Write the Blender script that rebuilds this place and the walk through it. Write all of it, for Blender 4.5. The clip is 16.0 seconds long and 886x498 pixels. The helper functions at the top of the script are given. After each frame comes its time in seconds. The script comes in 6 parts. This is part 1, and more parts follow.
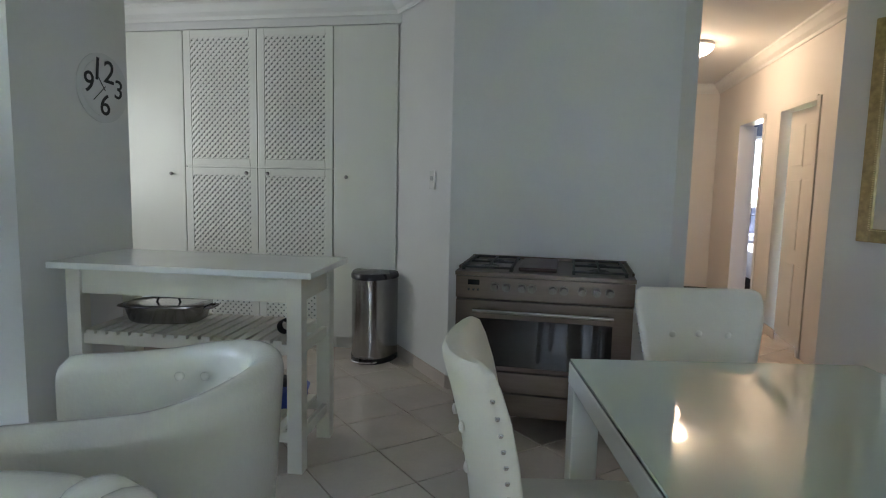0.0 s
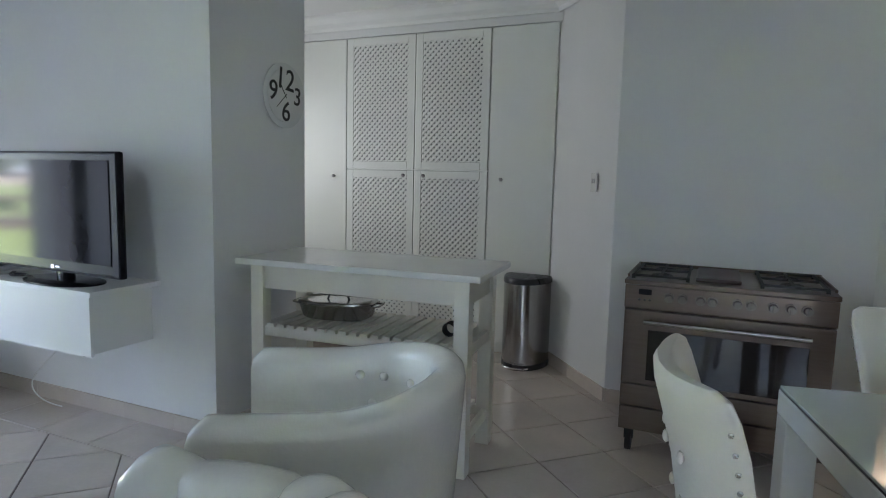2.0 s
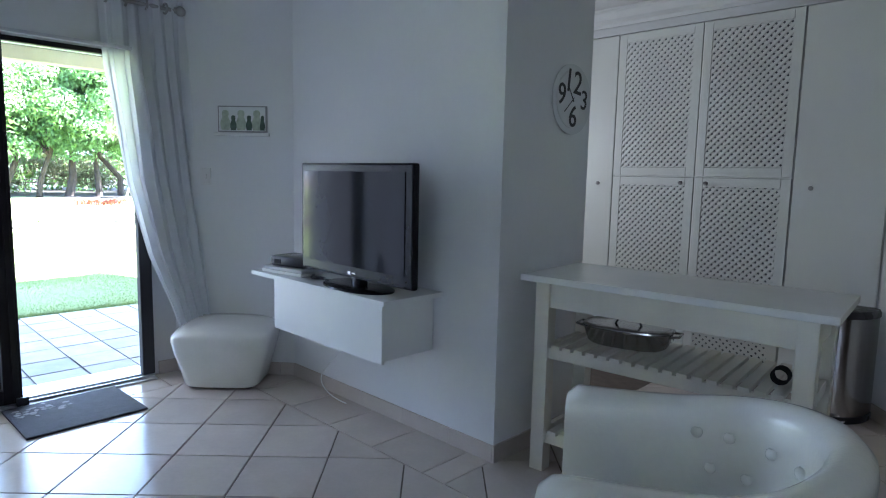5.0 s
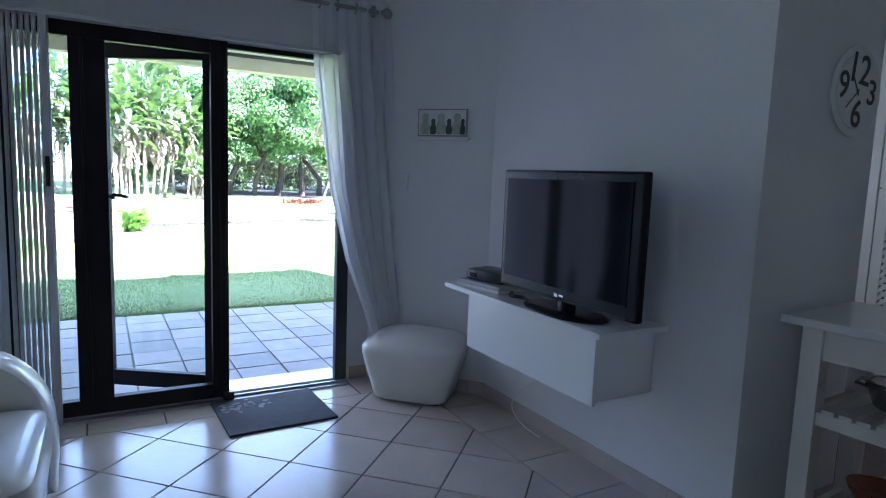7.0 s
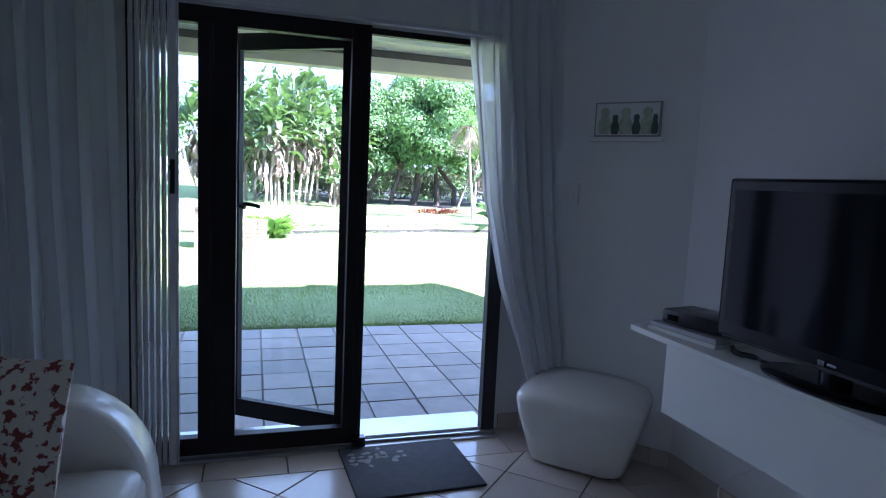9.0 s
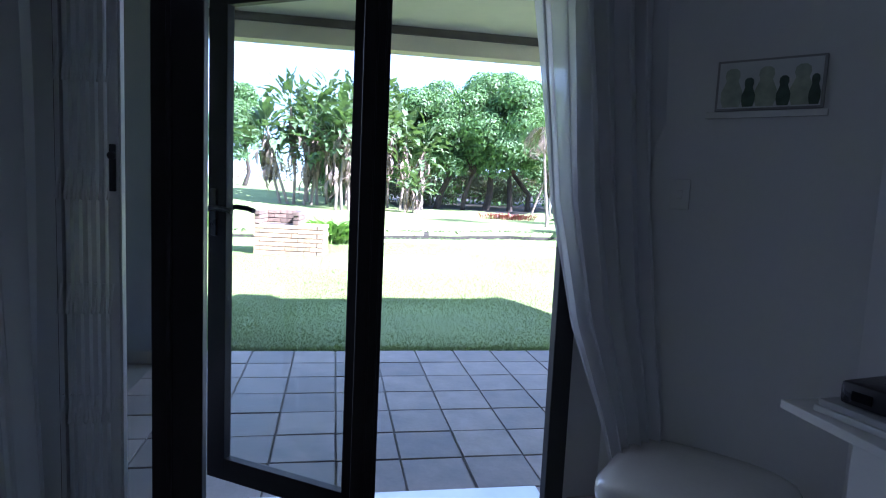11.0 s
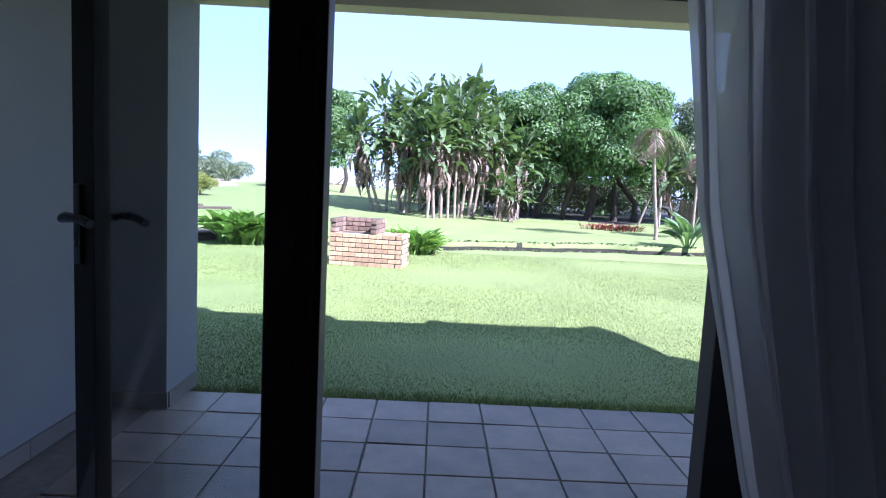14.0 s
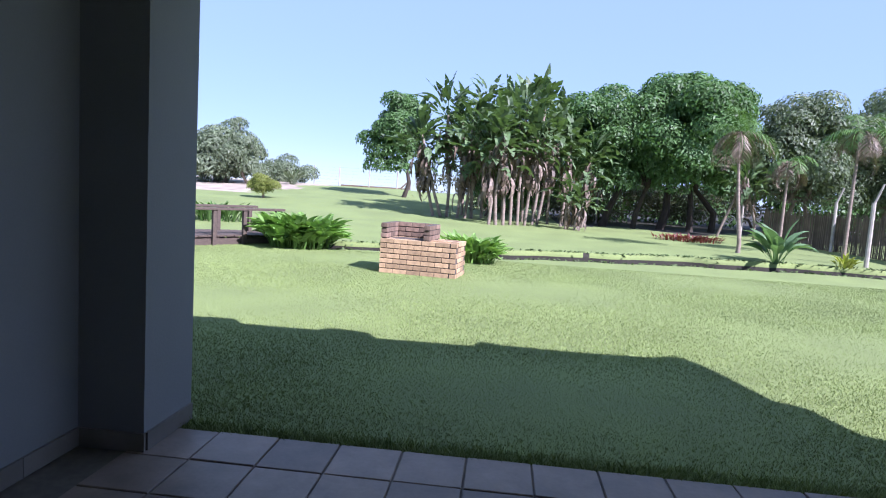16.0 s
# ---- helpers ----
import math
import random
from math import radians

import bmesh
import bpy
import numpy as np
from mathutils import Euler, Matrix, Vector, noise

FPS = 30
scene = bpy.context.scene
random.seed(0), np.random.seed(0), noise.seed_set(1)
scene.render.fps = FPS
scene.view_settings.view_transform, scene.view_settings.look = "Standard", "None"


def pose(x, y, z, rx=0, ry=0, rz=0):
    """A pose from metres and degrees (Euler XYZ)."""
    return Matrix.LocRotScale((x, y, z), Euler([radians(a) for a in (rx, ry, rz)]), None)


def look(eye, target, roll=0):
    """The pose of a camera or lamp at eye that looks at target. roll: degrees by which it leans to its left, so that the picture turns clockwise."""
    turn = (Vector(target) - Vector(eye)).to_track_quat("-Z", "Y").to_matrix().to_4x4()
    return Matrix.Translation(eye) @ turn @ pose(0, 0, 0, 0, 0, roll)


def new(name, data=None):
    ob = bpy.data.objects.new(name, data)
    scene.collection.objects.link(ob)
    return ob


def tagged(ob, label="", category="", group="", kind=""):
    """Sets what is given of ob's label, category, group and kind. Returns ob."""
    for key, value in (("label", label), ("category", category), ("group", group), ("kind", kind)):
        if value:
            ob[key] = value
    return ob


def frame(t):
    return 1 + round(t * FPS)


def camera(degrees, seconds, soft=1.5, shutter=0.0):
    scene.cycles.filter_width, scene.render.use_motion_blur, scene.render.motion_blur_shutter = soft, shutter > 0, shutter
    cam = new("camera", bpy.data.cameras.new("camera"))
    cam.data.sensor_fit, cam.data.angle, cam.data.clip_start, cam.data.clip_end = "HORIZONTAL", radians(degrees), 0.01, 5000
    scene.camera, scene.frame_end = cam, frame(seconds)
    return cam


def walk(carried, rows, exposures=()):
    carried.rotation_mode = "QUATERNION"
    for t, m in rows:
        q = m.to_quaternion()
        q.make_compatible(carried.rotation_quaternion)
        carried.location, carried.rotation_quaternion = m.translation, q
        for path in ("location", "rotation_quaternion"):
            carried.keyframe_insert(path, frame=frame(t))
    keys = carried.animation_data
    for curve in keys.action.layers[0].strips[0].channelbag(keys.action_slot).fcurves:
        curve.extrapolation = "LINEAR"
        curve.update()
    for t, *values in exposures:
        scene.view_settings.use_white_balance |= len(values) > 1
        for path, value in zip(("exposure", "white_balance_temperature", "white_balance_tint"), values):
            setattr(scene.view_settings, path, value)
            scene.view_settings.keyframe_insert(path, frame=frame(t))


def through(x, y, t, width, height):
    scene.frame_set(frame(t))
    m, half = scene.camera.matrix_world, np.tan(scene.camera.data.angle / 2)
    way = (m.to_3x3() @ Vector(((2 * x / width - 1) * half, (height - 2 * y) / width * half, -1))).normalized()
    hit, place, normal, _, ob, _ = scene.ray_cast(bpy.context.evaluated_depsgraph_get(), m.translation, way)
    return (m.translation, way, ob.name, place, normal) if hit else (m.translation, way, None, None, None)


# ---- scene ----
cam = camera(72.0, 16.0, soft=1.1)

# seconds; the eye; the point looked at; roll in degrees
PATH = [
    (0, (0.11, 0.104, 1.351), (-0.294, 2.05, 1.126), 1.3),
    (0.5, (0.065, 0.11, 1.35), (-0.427, 2.035, 1.12), 1.2),
    (1, (0.006, 0.119, 1.349), (-0.591, 2.014, 1.119), 1.4),
    (1.5, (-0.043, 0.136, 1.344), (-0.75, 1.993, 1.117), 1.4),
    (2, (-0.083, 0.129, 1.349), (-0.889, 1.945, 1.121), 1.4),
    (2.5, (-0.129, 0.129, 1.355), (-1.027, 1.901, 1.127), 1.6),
    (3, (-0.186, 0.12, 1.358), (-1.181, 1.839, 1.131), 1.7),
    (3.5, (-0.248, 0.114, 1.356), (-1.337, 1.776, 1.13), 1.7),
    (3.7, (-0.271, 0.118, 1.361), (-1.391, 1.759, 1.134), 1.6),
    (5.8, (-0.675, 0.225, 1.38), (-2.218, 1.476, 1.147), 1.7),
    (6, (-0.698, 0.238, 1.38), (-2.273, 1.448, 1.149), 1.9),
    (6.5, (-0.792, 0.266, 1.384), (-2.452, 1.357, 1.149), 2),
    (7, (-0.931, 0.273, 1.392), (-2.659, 1.25, 1.155), 2.1),
    (7.5, (-1.115, 0.274, 1.392), (-2.894, 1.156, 1.157), 2.3),
    (8, (-1.284, 0.288, 1.381), (-3.101, 1.093, 1.153), 2.4),
    (8.5, (-1.471, 0.295, 1.396), (-3.324, 1.012, 1.165), 2.5),
    (9, (-1.653, 0.399, 1.377), (-3.551, 0.989, 1.157), 2.6),
    (9.2, (-1.711, 0.45, 1.361), (-3.625, 0.991, 1.146), 2.7),
    (11.5, (-2.681, 0.794, 1.34), (-4.644, 1.108, 1.125), 2.6),
    (12, (-2.869, 0.836, 1.334), (-4.841, 1.09, 1.12), 2.6),
    (12.5, (-3.085, 0.897, 1.328), (-5.064, 1.092, 1.119), 2.6),
    (13, (-3.253, 0.961, 1.306), (-5.238, 1.11, 1.109), 2.5),
    (13.5, (-3.455, 1.035, 1.317), (-5.442, 1.135, 1.116), 2.8),
    (14, (-3.636, 1.109, 1.316), (-5.626, 1.135, 1.114), 2.9),
    (14.5, (-3.823, 1.149, 1.299), (-5.812, 1.09, 1.1), 3.2),
    (15, (-4.043, 1.179, 1.298), (-6.03, 1.067, 1.1), 3.4),
    (15.5, (-4.239, 1.188, 1.296), (-6.224, 1.044, 1.099), 3.7),
    (16, (-4.458, 1.208, 1.283), (-6.44, 1.023, 1.089), 3.6),
]
EXPOSURES = [(0, 5.65, 5980, 20), (2, 5.68, 5850, 23), (3.5, 5.68, 5700, 23), (6, 4.8, 5250, 28), (7, 4.42, 5130, 30), (8, 4.08, 5080, 32), (9, 3.72, 5060, 33), (11.5, 2.97, 5080, 32), (13, 2.52, 5020, 31), (14.5, 1.88, 5320, 37), (16, 1.43, 5420, 34)]
walk(cam, [(t, look(eye, target, roll)) for t, eye, target, roll in PATH], EXPOSURES)

# ---------------------------------------------------------------- world and light
SUN_EL, SUN_DIR = radians(43), Vector((0.62, 0.78, 0.0)).normalized()
world = bpy.data.worlds.new("sky_world")
scene.world = world
world.use_nodes = True
wn = world.node_tree.nodes
sky = wn.new("ShaderNodeTexSky")
sky.sky_type, sky.sun_disc = "NISHITA", False
sky.sun_elevation, sky.sun_rotation = SUN_EL, math.atan2(SUN_DIR.x, SUN_DIR.y)
sky.air_density, sky.dust_density, sky.altitude = 1.0, 0.0, 2600
wn["Background"].inputs["Strength"].default_value = 0.095
haze = wn.new("ShaderNodeMixRGB")
haze.inputs["Fac"].default_value = 0.8
haze.inputs["Color2"].default_value = (2.0, 2.85, 3.45, 1)
world.node_tree.links.new(sky.outputs[0], haze.inputs["Color1"])
world.node_tree.links.new(haze.outputs[0], wn["Background"].inputs["Color"])
sun = new("sun", bpy.data.lights.new("sun", "SUN"))
sun.data.energy, sun.data.angle, sun.data.color = 5.0, radians(0.6), (1.0, 0.95, 0.86)
sun.matrix_world = look((0, 0, 30), Vector((0, 0, 30)) - Vector((SUN_DIR.x * math.cos(SUN_EL), SUN_DIR.y * math.cos(SUN_EL), math.sin(SUN_EL))))


def window_light(name, eye, target, w, h, watts, colour):
    lamp = new(name, bpy.data.lights.new(name, "AREA"))
    lamp.data.shape, lamp.data.size, lamp.data.size_y = "RECTANGLE", w, h
    lamp.data.energy, lamp.data.color = watts, colour
    lamp.matrix_world = look(eye, target)
    return lamp


# daylight that comes in through the openings
window_light("dining_window_light", (0.9, -3.17, 1.45), (0.9, 0.0, 1.3), 2.5, 1.4, 0.74, (0.95, 0.97, 1.0))
window_light("kitchen_window_light", (-3.99, 3.55, 1.6), (-2.0, 3.3, 1.4), 1.0, 0.9, 0.25, (0.96, 1.0, 0.88))
window_light("glass_door_light", (-4.93, 0.75, 1.1), (-2.6, 0.9, 0.3), 1.5, 1.9, 0.4, (0.88, 0.95, 1.0))
hall_bulb = new("hall_bulb", bpy.data.lights.new("hall_bulb", "POINT"))
hall_bulb.data.energy, hall_bulb.data.color, hall_bulb.data.shadow_soft_size = 0.09, (1.0, 0.72, 0.44), 0.09
hall_bulb.location = (1.17, 6.3, 2.42)
window_light("bedroom_window_light", (2.8, 9.95, 1.55), (2.6, 8.0, 1.2), 0.8, 1.0, 1.8, (0.9, 0.95, 1.0))


# ---------------------------------------------------------------- materials
def mat(name, base, rough=0.5, metal=0.0, vary=0.12, scale=6.0, grain=0.0, grain_scale=120.0, bump=0.0, bump_scale=60.0,
        spec=0.5, coat=0.0, island=0.0, each=0.0, second=None, stretch=(1, 1, 1), mix_at=0.5, mix_soft=0.12):
    """A surface of one colour with soft stains, fine grain and relief. second: a second colour in patches; each, island: change from piece to piece."""
    m = bpy.data.materials.new(name)
    m.use_nodes = True
    nt = m.node_tree
    b = nt.nodes["Principled BSDF"]
    L = nt.links.new
    b.inputs["Roughness"].default_value, b.inputs["Metallic"].default_value = rough, metal
    b.inputs["Specular IOR Level"].default_value, b.inputs["Coat Weight"].default_value = spec, coat
    co = nt.nodes.new("ShaderNodeTexCoord")
    mp = nt.nodes.new("ShaderNodeMapping")
    mp.inputs["Scale"].default_value = stretch
    L(co.outputs["Object"], mp.inputs["Vector"])
    n1 = nt.nodes.new("ShaderNodeTexNoise")
    n1.inputs["Scale"].default_value, n1.inputs["Detail"].default_value = scale, 6
    L(mp.outputs[0], n1.inputs["Vector"])
    ramp = nt.nodes.new("ShaderNodeValToRGB")
    lo = [c * (1 - vary) for c in base]
    hi = [min(1, c * (1 + vary)) for c in base]
    if second:
        lo, hi = base, second
        ramp.color_ramp.elements[0].position, ramp.color_ramp.elements[1].position = mix_at - mix_soft, mix_at + mix_soft
    else:
        ramp.color_ramp.elements[0].position, ramp.color_ramp.elements[1].position = 0.3, 0.7
    ramp.color_ramp.elements[0].color, ramp.color_ramp.elements[1].color = (*lo, 1), (*hi, 1)
    L(n1.outputs["Fac"], ramp.inputs[0])
    colour = ramp.outputs[0]

    def times(colour, value, low, high):
        rng = nt.nodes.new("ShaderNodeMapRange")
        rng.inputs["To Min"].default_value, rng.inputs["To Max"].default_value = low, high
        L(value, rng.inputs["Value"])
        hsv = nt.nodes.new("ShaderNodeHueSaturation")
        L(rng.outputs[0], hsv.inputs["Value"])
        L(colour, hsv.inputs["Color"])
        return hsv.outputs[0]

    if grain:
        n2 = nt.nodes.new("ShaderNodeTexNoise")
        n2.inputs["Scale"].default_value, n2.inputs["Detail"].default_value = grain_scale, 4
        L(mp.outputs[0], n2.inputs["Vector"])
        colour = times(colour, n2.outputs["Fac"], 1 - grain, 1 + grain)
    if each:
        info = nt.nodes.new("ShaderNodeObjectInfo")
        colour = times(colour, info.outputs["Random"], 1 - each, 1 + each)
    if island:
        geo = nt.nodes.new("ShaderNodeNewGeometry")
        colour = times(colour, geo.outputs["Random Per Island"], 1 - island, 1 + island)
    L(colour, b.inputs["Base Color"])
    rr = nt.nodes.new("ShaderNodeMapRange")
    rr.inputs["To Min"].default_value, rr.inputs["To Max"].default_value = max(0.02, rough * 0.8), min(1, rough * 1.2)
    L(n1.outputs["Fac"], rr.inputs["Value"])
    L(rr.outputs[0], b.inputs["Roughness"])
    if bump:
        n3 = nt.nodes.new("ShaderNodeTexNoise")
        n3.inputs["Scale"].default_value, n3.inputs["Detail"].default_value = bump_scale, 5
        L(mp.outputs[0], n3.inputs["Vector"])
        bp = nt.nodes.new("ShaderNodeBump")
        bp.inputs["Strength"].default_value, bp.inputs["Distance"].default_value = bump, 0.004
        L(n3.outputs["Fac"], bp.inputs["Height"])
        L(bp.outputs[0], b.inputs["Normal"])
    return m


def glass_mat(name, tint=(0.95, 0.97, 0.96)):
    m = bpy.data.materials.new(name)
    m.use_nodes = True
    nt = m.node_tree
    nt.nodes.remove(nt.nodes["Principled BSDF"])
    clear, gloss, mix, lw, pw, fr = (nt.nodes.new("ShaderNode" + k) for k in ("BsdfTransparent", "BsdfGlossy", "MixShader", "LayerWeight", "Math", "MapRange"))
    clear.inputs[0].default_value = (*tint, 1)
    gloss.inputs["Roughness"].default_value, pw.operation, pw.inputs[1].default_value = 0.01, "POWER", 5
    fr.inputs["To Min"].default_value, fr.inputs["To Max"].default_value = 0.025, 0.5
    for a, c in ((lw.outputs["Facing"], pw.inputs[0]), (pw.outputs[0], fr.inputs["Value"]), (fr.outputs[0], mix.inputs[0]), (clear.outputs[0], mix.inputs[1]), (gloss.outputs[0], mix.inputs[2]),
                 (mix.outputs[0], nt.nodes["Material Output"].inputs[0])):
        nt.links.new(a, c)
    return m


def sheer_mat(name, base, clear=0.25, through=0.5):
    m = bpy.data.materials.new(name)
    m.use_nodes = True
    nt = m.node_tree
    nt.nodes.remove(nt.nodes["Principled BSDF"])
    d, t, c, m1, m2, n, r = (nt.nodes.new("ShaderNode" + k) for k in
                             ("BsdfDiffuse", "BsdfTranslucent", "BsdfTransparent", "MixShader", "MixShader", "TexNoise", "MapRange"))
    d.inputs[0].default_value = t.inputs[0].default_value = (*base, 1)
    m1.inputs[0].default_value = through
    n.inputs["Scale"].default_value = 9
    r.inputs["To Min"].default_value, r.inputs["To Max"].default_value = clear * 0.7, clear * 1.3
    for a, b in ((d.outputs[0], m1.inputs[1]), (t.outputs[0], m1.inputs[2]), (m1.outputs[0], m2.inputs[1]), (c.outputs[0], m2.inputs[2]),
                 (n.outputs["Fac"], r.inputs[0]), (r.outputs[0], m2.inputs[0]), (m2.outputs[0], nt.nodes["Material Output"].inputs[0])):
        nt.links.new(a, b)
    return m


def glow_mat(name, colour, strength):
    m = bpy.data.materials.new(name)
    m.use_nodes = True
    b = m.node_tree.nodes["Principled BSDF"]
    b.inputs["Base Color"].default_value = b.inputs["Emission Color"].default_value = (*colour, 1)
    b.inputs["Emission Strength"].default_value = strength
    return m


M_WALL = mat("wall_paint", (0.74, 0.74, 0.73), 0.6, vary=0.03, scale=1.3, grain=0.02, grain_scale=40, bump=0.12, bump_scale=90)
M_CEIL = mat("ceiling_paint", (0.8, 0.8, 0.78), 0.7, vary=0.02, scale=1.0, bump=0.05)
M_HALL = mat("hall_paint", (0.76, 0.73, 0.7), 0.6, vary=0.03, scale=1.3, bump=0.1)
M_CORN = mat("cornice_plaster", (0.8, 0.8, 0.78), 0.6, vary=0.02)
M_TILE = mat("floor_tile_glaze", (0.56, 0.49, 0.43), 0.2, vary=0.07, scale=3.5, grain=0.05, grain_scale=45, each=0.07, bump=0.04, bump_scale=14)
M_SKIRT = mat("skirting_tile_glaze", (0.58, 0.51, 0.45), 0.2, vary=0.07, scale=4, grain=0.05, each=0.06)
M_GROUT = mat("grout", (0.13, 0.1, 0.08), 0.9, vary=0.2, scale=15)
M_WHITE = mat("white_lacquer", (0.78, 0.78, 0.75), 0.25, vary=0.025, scale=2.0, grain=0.02, bump=0.03, bump_scale=30)
M_CUPB = mat("cupboard_paint", (0.77, 0.78, 0.73), 0.38, vary=0.025, scale=2.0, grain=0.02, bump=0.04, bump_scale=50)
M_SLAT = mat("painted_wood", (0.72, 0.69, 0.6), 0.45, vary=0.05, scale=5, grain=0.04, island=0.04, bump=0.06)
M_LEATHER = mat("white_leather", (0.8, 0.79, 0.74), 0.24, vary=0.04, scale=5, grain=0.03, grain_scale=60, bump=0.22, bump_scale=90, coat=0.3)
M_CREAM = mat("cream_leather", (0.74, 0.7, 0.62), 0.42, vary=0.04, scale=5, grain=0.03, bump=0.18, bump_scale=110)
# base browned and darkened for the dim room that the steel reflects
M_STEEL = mat("brushed_steel", (0.17, 0.135, 0.11), 0.34, 1.0, vary=0.08, scale=5, grain=0.1, grain_scale=60, stretch=(1, 14, 14))
M_STEELV = mat("polished_steel", (0.4, 0.39, 0.38), 0.2, 1.0, vary=0.06, scale=3, grain=0.06, stretch=(12, 12, 1))
M_KNOB = mat("satin_knob_metal", (0.2, 0.18, 0.16), 0.38, 1.0, vary=0.08)
M_CHROME = mat("chrome", (0.75, 0.75, 0.76), 0.12, 1.0, vary=0.03)
M_BLACK = mat("black_plastic", (0.018, 0.018, 0.02), 0.28, vary=0.15, scale=6)
M_SCREEN = mat("screen_glass", (0.008, 0.009, 0.012), 0.08, vary=0.1, spec=0.12)
M_TVCASE = mat("gloss_black_casing", (0.01, 0.01, 0.012), 0.22, vary=0.15, scale=6, spec=0.22)
M_OVEN = mat("oven_glass", (0.02, 0.015, 0.012), 0.08, vary=0.15, coat=0.5)
M_IRON = mat("cast_iron", (0.02, 0.02, 0.02), 0.55, vary=0.2, bump=0.2)
M_BRONZE = mat("bronze_aluminium", (0.018, 0.015, 0.016), 0.5, 0.0, vary=0.2, scale=4, spec=0.2)
M_GLASS = glass_mat("window_glass")
M_TABLEGLASS = mat("frosted_green_glass", (0.55, 0.62, 0.55), 0.06, vary=0.03, scale=2, coat=1.0, spec=0.6)
M_GATE = mat("gate_enamel", (0.62, 0.62, 0.63), 0.4, vary=0.06, scale=5, grain=0.04)
M_SHEER = sheer_mat("sheer_curtain", (0.86, 0.87, 0.88), 0.06, 0.5)
M_NICKEL = mat("brushed_nickel", (0.45, 0.44, 0.42), 0.3, 1.0, vary=0.08)
M_GOLD = mat("antique_gold", (0.42, 0.33, 0.17), 0.4, 0.8, vary=0.25, scale=30, bump=0.2, bump_scale=60)
M_MIRROR = mat("mirror_silver", (0.8, 0.82, 0.8), 0.02, 1.0, vary=0.0)
M_RUBBER = mat("dark_rubber", (0.03, 0.03, 0.032), 0.7, vary=0.2)
M_MAT = mat("grey_doormat_pile", (0.055, 0.052, 0.06), 0.95, vary=0.25, scale=20, grain=0.3, grain_scale=300, bump=0.8, bump_scale=260)
M_MATLOGO = mat("light_grey_pile", (0.25, 0.24, 0.25), 0.95, vary=0.2, scale=30, grain=0.2, bump=0.5)
M_BLUE = mat("blue_plastic", (0.03, 0.06, 0.35), 0.4, vary=0.1)
M_ORANGE = mat("terracotta_clay", (0.3, 0.1, 0.05), 0.6, vary=0.15)
M_BEDBLUE = mat("blue_grey_wall_paint", (0.12, 0.14, 0.2), 0.6, vary=0.06)
M_LINEN = mat("white_linen", (0.78, 0.78, 0.8), 0.8, vary=0.04, bump=0.3, bump_scale=18)
M_PATIO = mat("patio_slate_tile", (0.2, 0.155, 0.135), 0.5, vary=0.25, scale=5, grain=0.14, grain_scale=50, each=0.24, bump=0.35, bump_scale=22)
M_PGROUT = mat("patio_mortar", (0.15, 0.13, 0.115), 0.95, vary=0.2, scale=20)
M_OUTWALL = mat("exterior_cream_plaster", (0.66, 0.6, 0.47), 0.8, vary=0.05, scale=2, grain=0.05, bump=0.3, bump_scale=80)
# plaster grey set darker for the deep shade under the veranda roof
M_PIER = mat("shade_toned_plaster", (0.19, 0.19, 0.205), 0.8, vary=0.06, scale=2, grain=0.05, bump=0.3, bump_scale=80)
M_ROOF = mat("roof_tile_clay", (0.25, 0.1, 0.06), 0.8, vary=0.2, scale=3)


# ---------------------------------------------------------------- mesh helpers
def box(bm, x0, x1, y0, y1, z0, z1, m=None, bevel=0.0):
    """A box, bevelled if asked, laid by the matrix m. Returns its vertices."""
    vs = [bm.verts.new((x, y, z)) for x in (x0, x1) for y in (y0, y1) for z in (z0, z1)]
    fs = [bm.faces.new([vs[i] for i in f]) for f in ((0, 1, 3, 2), (4, 6, 7, 5), (0, 4, 5, 1), (2, 3, 7, 6), (0, 2, 6, 4), (1, 5, 7, 3))]
    if bevel:
        r = bmesh.ops.bevel(bm, geom=list({e for f in fs for e in f.edges}), offset=bevel, segments=2, affect="EDGES", profile=0.6)
        vs = list({v for v in r["verts"]} | {v for v in vs if v.is_valid})
    if m is not None:
        for v in vs:
            v.co = m @ v.co
    return vs


def prism(bm, pts, z0, z1):
    lo = [bm.verts.new((x, y, z0)) for x, y in pts]
    hi = [bm.verts.new((x, y, z1)) for x, y in pts]
    bm.faces.new(hi)
    bm.faces.new(lo[::-1])
    n = len(pts)
    for i in range(n):
        bm.faces.new((lo[i], lo[(i + 1) % n], hi[(i + 1) % n], hi[i]))


def loft(bm, rings, cap=True, closed=True, around=False):
    """A skin over rings of as many points each."""
    vs = [[bm.verts.new(p) for p in r] for r in rings]
    n = len(vs[0])
    for a, b in list(zip(vs, vs[1:])) + ([(vs[-1], vs[0])] if around else []):
        for i in range(n if closed else n - 1):
            bm.faces.new((a[i], a[(i + 1) % n], b[(i + 1) % n], b[i]))
    if cap and closed and not around:
        bm.faces.new(vs[0][::-1])
        bm.faces.new(vs[-1])
    return vs


def oval(cx, cy, z, hx, hy, p=2.0, n=28, turn=0.0):
    """A ring, round for p = 2 and squarer above."""
    out = []
    for i in range(n):
        a = 2 * math.pi * i / n
        c, s = math.cos(a), math.sin(a)
        x, y = hx * abs(c) ** (2 / p) * (1 if c > 0 else -1), hy * abs(s) ** (2 / p) * (1 if s > 0 else -1)
        out.append(Vector((cx + x * math.cos(turn) - y * math.sin(turn), cy + x * math.sin(turn) + y * math.cos(turn), z)))
    return out


